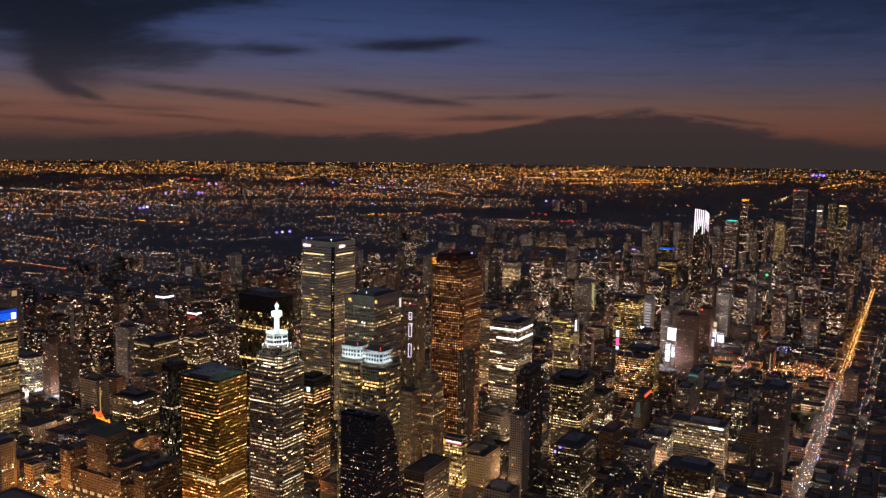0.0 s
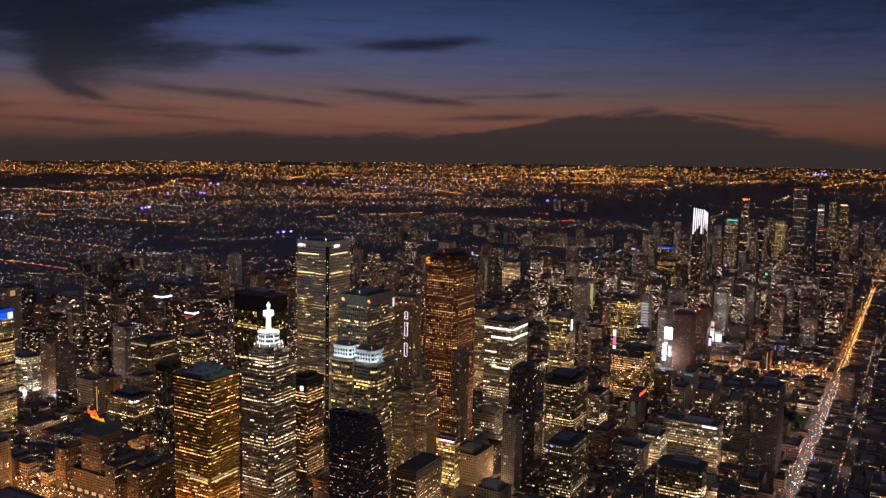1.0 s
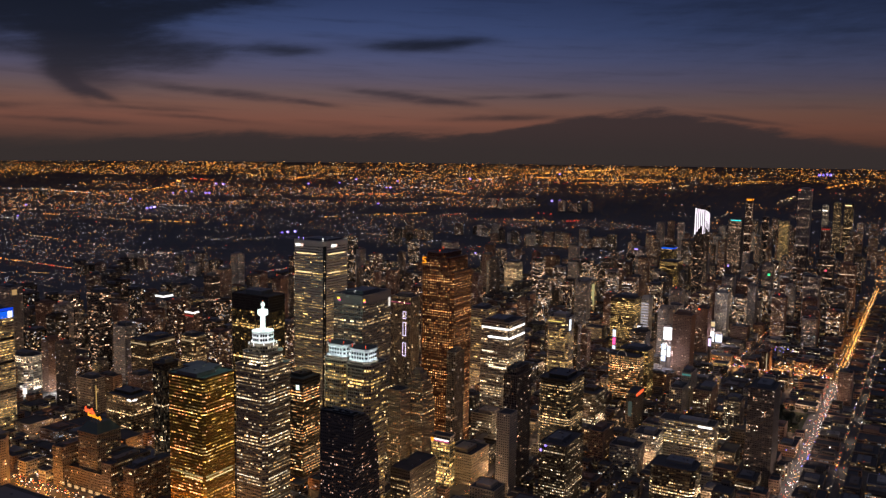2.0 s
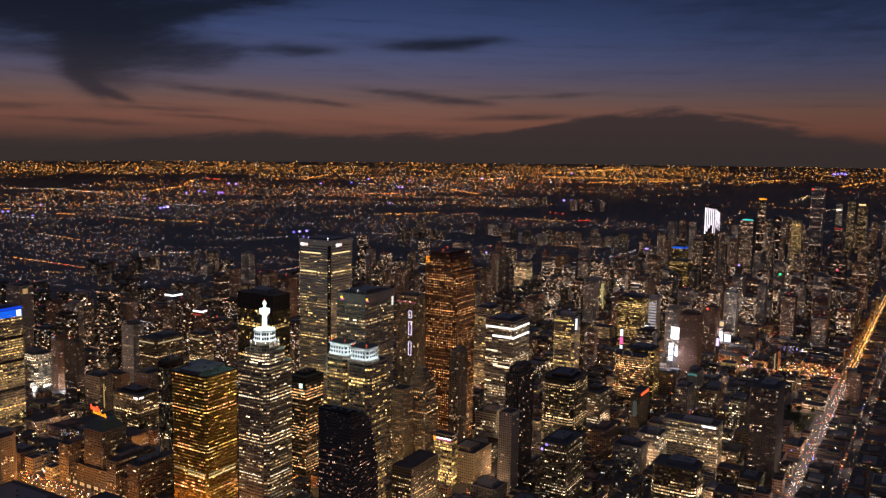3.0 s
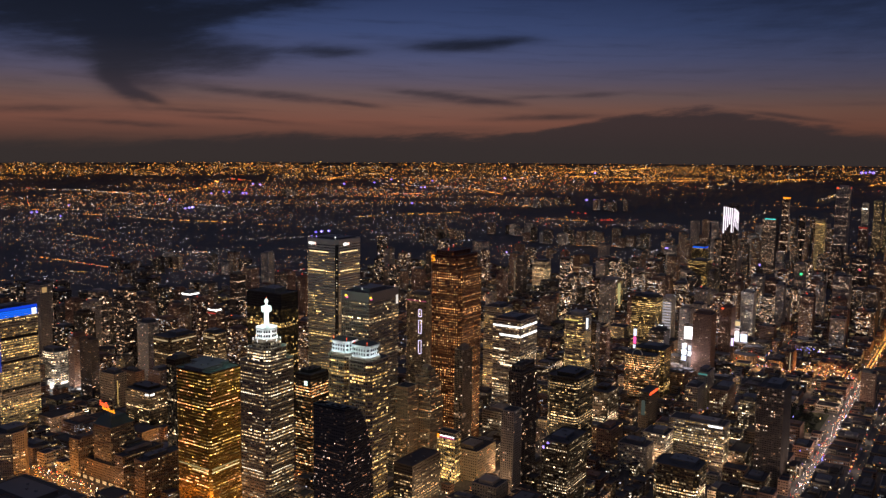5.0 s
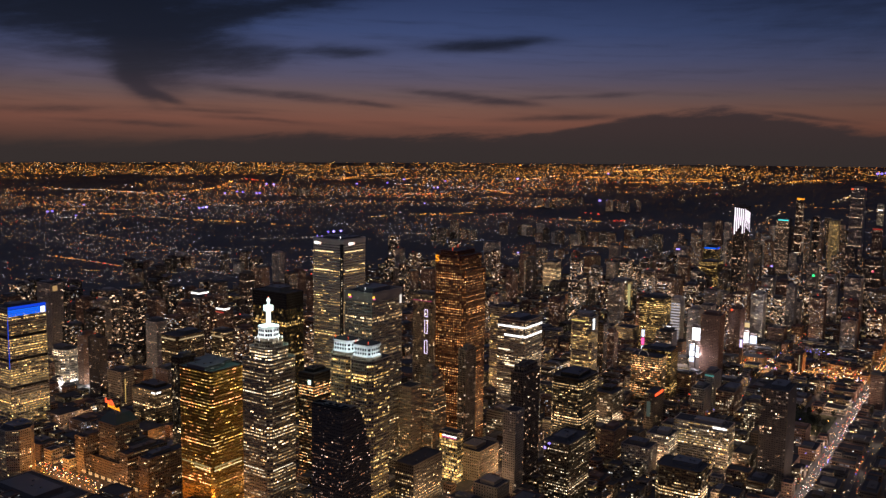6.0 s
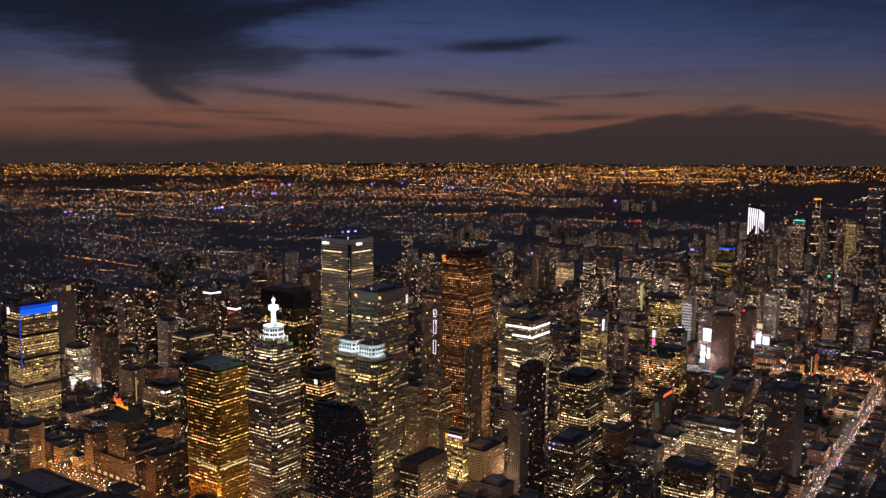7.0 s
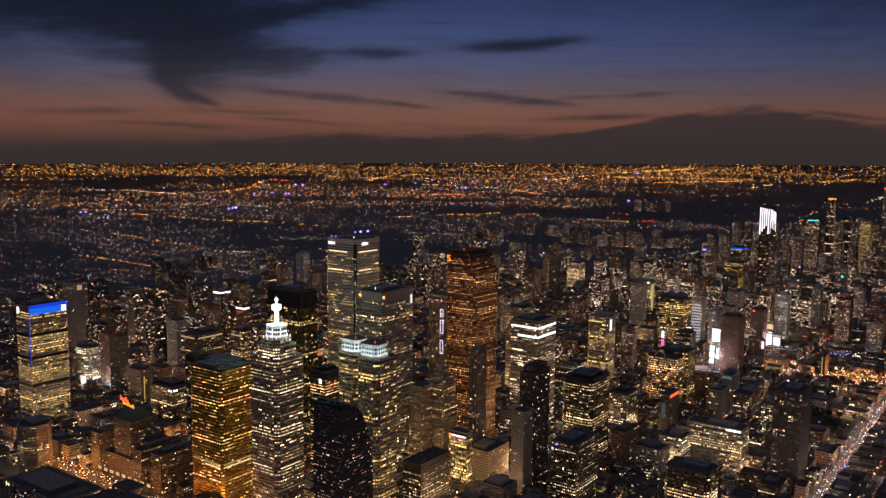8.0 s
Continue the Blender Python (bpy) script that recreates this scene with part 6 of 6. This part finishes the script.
# ---- video screens round the square ----
def billboard(e, n, wd, z0, z1, mats, label):
    x, y = grid(e, n)
    root = new("video_billboard")
    root.matrix_basis = Matrix.Translation((x, y, 0)) @ Matrix.Rotation(-GRID, 4, "Z")
    tagged(root, label, "billboard")
    s = Solid()
    s.box(-wd / 2 - 0.6, wd / 2 + 0.6, 0.3, 6.0, 0.0, z1 + 1.5)
    part("tower", s.mesh("tower", WALLS["dark_concrete"]), root)
    k = len(mats)
    for i, m in enumerate(mats):
        a, c = z0 + (z1 - z0) * i / k, z0 + (z1 - z0) * (i + 0.86) / k
        s = Solid()
        s.box(-wd / 2, wd / 2, -0.1, 0.3, a, c)
        part("screen", s.mesh("screen", m), root)
        f_ = Solid()
        for q in ((-wd / 2 - 0.5, -wd / 2, a - 0.5, c + 0.5), (wd / 2, wd / 2 + 0.5, a - 0.5, c + 0.5), (-wd / 2, wd / 2, a - 0.5, a), (-wd / 2, wd / 2, c, c + 0.5)):
            f_.box(q[0], q[1], -0.2, 0.28, q[2], q[3])
        part("screen_frame", f_.mesh("screen_frame", METAL_BOX), root)


COOL = glow("cool_video_screen", (0.75, 0.82, 1.0), 1.6)
billboard(-404, 1694, 16, 66, 94, [SCREEN], "brilliant white video screen on a tall frame")
billboard(-408, 1684, 9, 24, 60, [COOL, SCREEN, COOL], "stack of small white video screens")
billboard(-398, 1686, 6, 34, 56, [SCREEN, COOL], "narrow pair of white video screens")
billboard(-474, 1737, 9, 46, 80, [COOL, SCREEN], "narrow white video screen on a dark frame")
billboard(-380, 1972, 15, 6, 40, [SCREEN], "broad white video screen over the square")
billboard(-362, 1972, 14, 8, 34, [COOL], "broad pale video screen over the square")
billboard(-384, 1990, 17, 44, 56, [glow("cream_video_screen", (1.0, 0.72, 0.35), 0.9)], "yellow lit video screen above a roof")
billboard(-520, 1716, 6, 20, 70, [COOL, PINK_SIGN, COOL], "narrow lit advertising tower")
billboard(-345, 1800, 5, 40, 58, [glow("lilac_video_screen", (0.75, 0.6, 1.0), 1.6)], "small lilac video screen on a frame")
billboard(-1386, 1186, 14, 40, 54, [SKY_BLUE], "blue lit square sign on a roof frame")
billboard(-1398, 1182, 14, 28, 36, [PINK_SIGN], "crimson lit advertising screen")
billboard(-1192, 1067, 4, 24, 40, [glow("magenta_video_screen", (0.75, 0.12, 1.0), 1.2)], "narrow magenta video screen on a dark block")
# a bright ball lamp on a mast
root = new("ball_lamp")
x, y = grid(-556.5, 2172.7)
root.location = (x, y, 0)
tagged(root, "bright round white lamp on a tall mast", "lamp")
s = Solid()
s.box(-1, 1, -1, 1, 0, 53)
part("mast", s.mesh("mast", POLE), root)
bm = bmesh.new()
bmesh.ops.create_icosphere(bm, subdivisions=2, radius=6.5)
me = bpy.data.meshes.new("globe")
bm.to_mesh(me)
bm.free()
me.materials.append(glow("white_ball_light", (0.9, 0.92, 1.0), 1.4))
part("globe", me, root, "", Matrix.Translation((0, 0, 58)))

# ---- the old railway hotel with its red roof sign ----
b = Building("hotel", -765.0, 690.0, 150.0, 62.0, "old stone railway hotel with wings and a red roof sign", "hotel")
TAKEN.append((-915, -765, 690, 752))


def local(e0, e1, n0, n1):
    return rect(e0 + 840.0, e1 + 840.0, n0 - 721.0, n1 - 721.0)


for e0, e1, n0, n1, z in ((-915, -765, 700, 752, 24), (-784, -766, 690.5, 751, 48), (-822, -806, 690.5, 751.5, 46), (-914, -896, 690.5, 751, 50), (-806, -784.5, 716, 750, 40), (-895.5, -822.5, 716, 750, 44)):
    p_ = local(e0, e1, n0, n1)
    b.volume(p_, 0, z, WALLS["hotel_stone"], None, 3.5, 2.6, "grid", 0.22, 0.0, "warm", 1.7, 0.3)
    b.roof(p_, z, None, 1.4, 1 if z > 30 else 0, WALLS["hotel_stone"], 3.0)
p_ = local(-882, -847, 704, 740)
b.volume(p_, 0, 72, WALLS["hotel_stone"], None, 3.5, 2.6, "grid", 0.2, 0.0, "warm", 1.7, 0.3)
s = Solid()
s.prism(grown(p_, 0.8), 72, 73)
b.hang("cornice", s, WALLS["hotel_stone"])
s = Solid()
s.prism(p_, 73, 84, grown(p_, -8))
b.hang("hip_roof", s, COPPER, "green copper hipped roof")
s = Solid()
for t in range(6):
    s.box(-36.5 + t * 6, -36.1 + t * 6, -9.6, -9.2, 83.8, 101.0)
s.box(-37, -6, -9.7, -9.1, 100.4, 101.0)
s.box(-37, -6, -9.7, -9.1, 92.2, 92.8)
b.hang("sign_frame", s, POLE)
# two lines of looping strokes that step down to one side
for t0, z0, count, high, mat in ((-36.0, 96.6, 5, 6.5, RED_SIGN), (-31.0, 92.0, 7, 4.6, ORANGE_SIGN)):
    for i in range(count):
        s = Solid()
        x, z = t0 + i * 3.5, z0 - i * 0.35
        hh = high * (1.0 if i % 3 == 0 else 0.62)
        s.box(x, x + 1.9, -10.3, -9.75, z, z + hh)
        s.box(x + 1.9, x + 3.3, -10.3, -9.75, z + (hh - 1.9 if i % 2 else 0.0), z + (hh if i % 2 else 1.9))
        b.hang("sign_stroke", s, mat, "glowing orange-red sign stroke")
for i in range(9):
    s = Solid()
    for q in range(3):
        x = -60 + i * 13.2 + q * 2.6
        s.prism([(x, -30.9), (x + 1.5, -30.9), (x + 1.5, -30.5), (x, -30.5)], 3, 6.4)
        s.prism([(x, -30.9), (x + 1.5, -30.9), (x + 1.5, -30.5), (x, -30.5)], 6.4, 7.4, [(x + 0.5, -30.9), (x + 1.0, -30.9), (x + 1.0, -30.5), (x + 0.5, -30.5)])
    b.hang("lit_arcade", s, glow("arcade_lamplight", (1.0, 0.60, 0.26), 1.0))
b.done(60)
# dark station roof across the street
b = Building("station", -800.0, 576.0, 124.0, 58.0, "long dark flat-roofed railway station across from the hotel", "station")
b.volume(b.outline(), 0, 17, WALLS["limestone"], None, 6.5, 5.0, "pier", 0.15, 0.0, "warm", 1.7, 0.6)
b.roof(b.outline(), 17, None, 1.4, 1, WALLS["limestone"], 5.0)
for i in range(5):
    s = Solid()
    s.prism([(b.x0 + 12 + i * 22, b.y0 + 12), (b.x0 + 24 + i * 22, b.y0 + 12), (b.x0 + 24 + i * 22, b.y1 - 12), (b.x0 + 12 + i * 22, b.y1 - 12)], 17.3, 20.5, [(b.x0 + 17 + i * 22, b.y0 + 14), (b.x0 + 19 + i * 22, b.y0 + 14), (b.x0 + 19 + i * 22, b.y1 - 14), (b.x0 + 17 + i * 22, b.y1 - 14)])
    b.hang("skylight", s, METAL_BOX, "dark ridged skylight")
b.done(10)

# ---- floodlit grounds, violet halos and violet lamps in the distance ----
violet, cores = Solid(), Solid()


def floodlit(x, y, size=1.0):
    px, py, pz, k = terrain(x, y, 22)
    s_ = size * math.hypot(px, py) / 1532
    # A large glowing violet shape imitates the halo round each white lamp head.
    violet.octa(px, py, pz, 3.0 * s_, 2.1 * s_)
    cores.octa(px, py - 3.2 * s_, pz, 1.0 * s_, 0.9 * s_)


for x, y in ((-2453, 5035), (-2445, 5080), (-1678, 5476), (-1669, 5527), (-1663, 5579), (-1761, 7287), (-1734, 7292), (-605, 4062), (-583, 4091), (-553, 4122), (1060, 6697), (1123, 6706), (6511, 14002), (6583, 14019), (6799, 14343), (6718, 14050)):
    floodlit(x, y)
for x, y in ((-2167, 4790), (-2514, 5657), (-2087, 6393), (-2019, 7245), (-1989, 7518), (-1919, 7438), (-2086, 9016), (-1986, 8908), (-1154, 9192), (-863, 9520), (-751, 10469), (-264, 6189), (-303, 8496), (-265, 8502), (-241, 10086), (645, 10938), (2134, 13211), (363, 3371), (264, 3378), (308, 3375)):
    floodlit(x, y, 0.75)
for x, y, z in ((725, 1605, 6), (744, 1598, 5), (735, 1590, 5), (752, 1610, 5), (554, 1135, 9), (-600, 1795, 28), (-596, 1800, 34), (191, 986, 84)):
    violet.octa(x, y, z, 2.2, 1.8)
tagged(new("floodlight_heads", cores.mesh("floodlight_heads", COLD_LAMP)), "small white floodlight heads on masts", "floodlights", kind="stuff")
tagged(new("violet_floodlights", violet.mesh("violet_floodlights", VIOLET_GLOW)), "violet glow shapes as halos round far floodlights, and a few violet lamps", "floodlights", kind="stuff")

# ---- the small park beside the avenue ----
s = Solid()
PARK = (-206, -122, 1432, 1552)
(ax, ay), (bx, by), (cx, cy), (dx, dy) = grid(PARK[0], PARK[2]), grid(PARK[1], PARK[2]), grid(PARK[1], PARK[3]), grid(PARK[0], PARK[3])
s.prism([(ax, ay), (bx, by), (cx, cy), (dx, dy)], 0.1, 0.22)
tagged(new("lawn", s.mesh("lawn", surface("park_grass", (0.035, 0.045, 0.018), 0.95, 0, 0.5, 0.3, 0.5))), "dark park lawn beside the avenue", "lawn", kind="structure")


def park_tree(seed, high, spread):
    """A tapered trunk with limbs and a crown of many leaf clumps."""
    r = random.Random(seed)
    root = new("park_tree")
    wood = Solid()
    hexa = [(math.cos(a), math.sin(a)) for a in (0, 1.05, 2.09, 3.14, 4.19, 5.24)]
    wood.prism([(x * 0.35, y * 0.35) for x, y in hexa], 0, high * 0.45, [(x * 0.2, y * 0.2) for x, y in hexa])
    for i in range(6):
        a, out_ = r.uniform(0, 6.28), spread * r.uniform(0.4, 0.8)
        zb = high * r.uniform(0.3, 0.44)
        wood.prism([(x * 0.12, y * 0.12) for x, y in hexa], zb, zb + high * 0.3, [(x * 0.05 + out_ * math.cos(a), y * 0.05 + out_ * math.sin(a)) for x, y in hexa])
    part("trunk", wood.mesh("trunk", BARK), root)
    leaves = Solid()
    for i in range(110):
        a, q_, zz_ = r.uniform(0, 6.28), r.random() ** 0.6, r.random()
        wide = spread * math.sin(0.35 + zz_ * 2.5) * q_
        sz = r.uniform(0.5, 1.1)
        x0, y0, z0 = wide * math.cos(a), wide * math.sin(a), high * (0.35 + 0.65 * zz_)
        b0 = len(leaves.v)
        leaves.octa(x0, y0, z0, sz, sz * 0.7)
        for v in range(b0, len(leaves.v)):
            vx, vy, vz = leaves.v[v]
            leaves.v[v] = (vx + r.uniform(-0.35, 0.35), vy + r.uniform(-0.35, 0.35), vz + r.uniform(-0.25, 0.25))
    part("crown", leaves.mesh("crown", LEAF), root)
    return tagged(root, "leafy dark park tree in the small park", "tree", "trees of the park")


models = [park_tree(3, 13, 5.5), park_tree(8, 16, 6.5), park_tree(11, 11, 4.6)]
tr = random.Random(9)
for i in range(46):
    e, n = tr.uniform(PARK[0] + 5, PARK[1] - 5), tr.uniform(PARK[2] + 5, PARK[3] - 5)
    x, y = grid(e, n)
    m = Matrix.Translation((x, y, 0.2)) @ Matrix.Rotation(tr.uniform(0, 6.28), 4, "Z")
    if i < 3:
        models[i].matrix_basis = m
    else:
        copy_thing(models[i % 3], m)
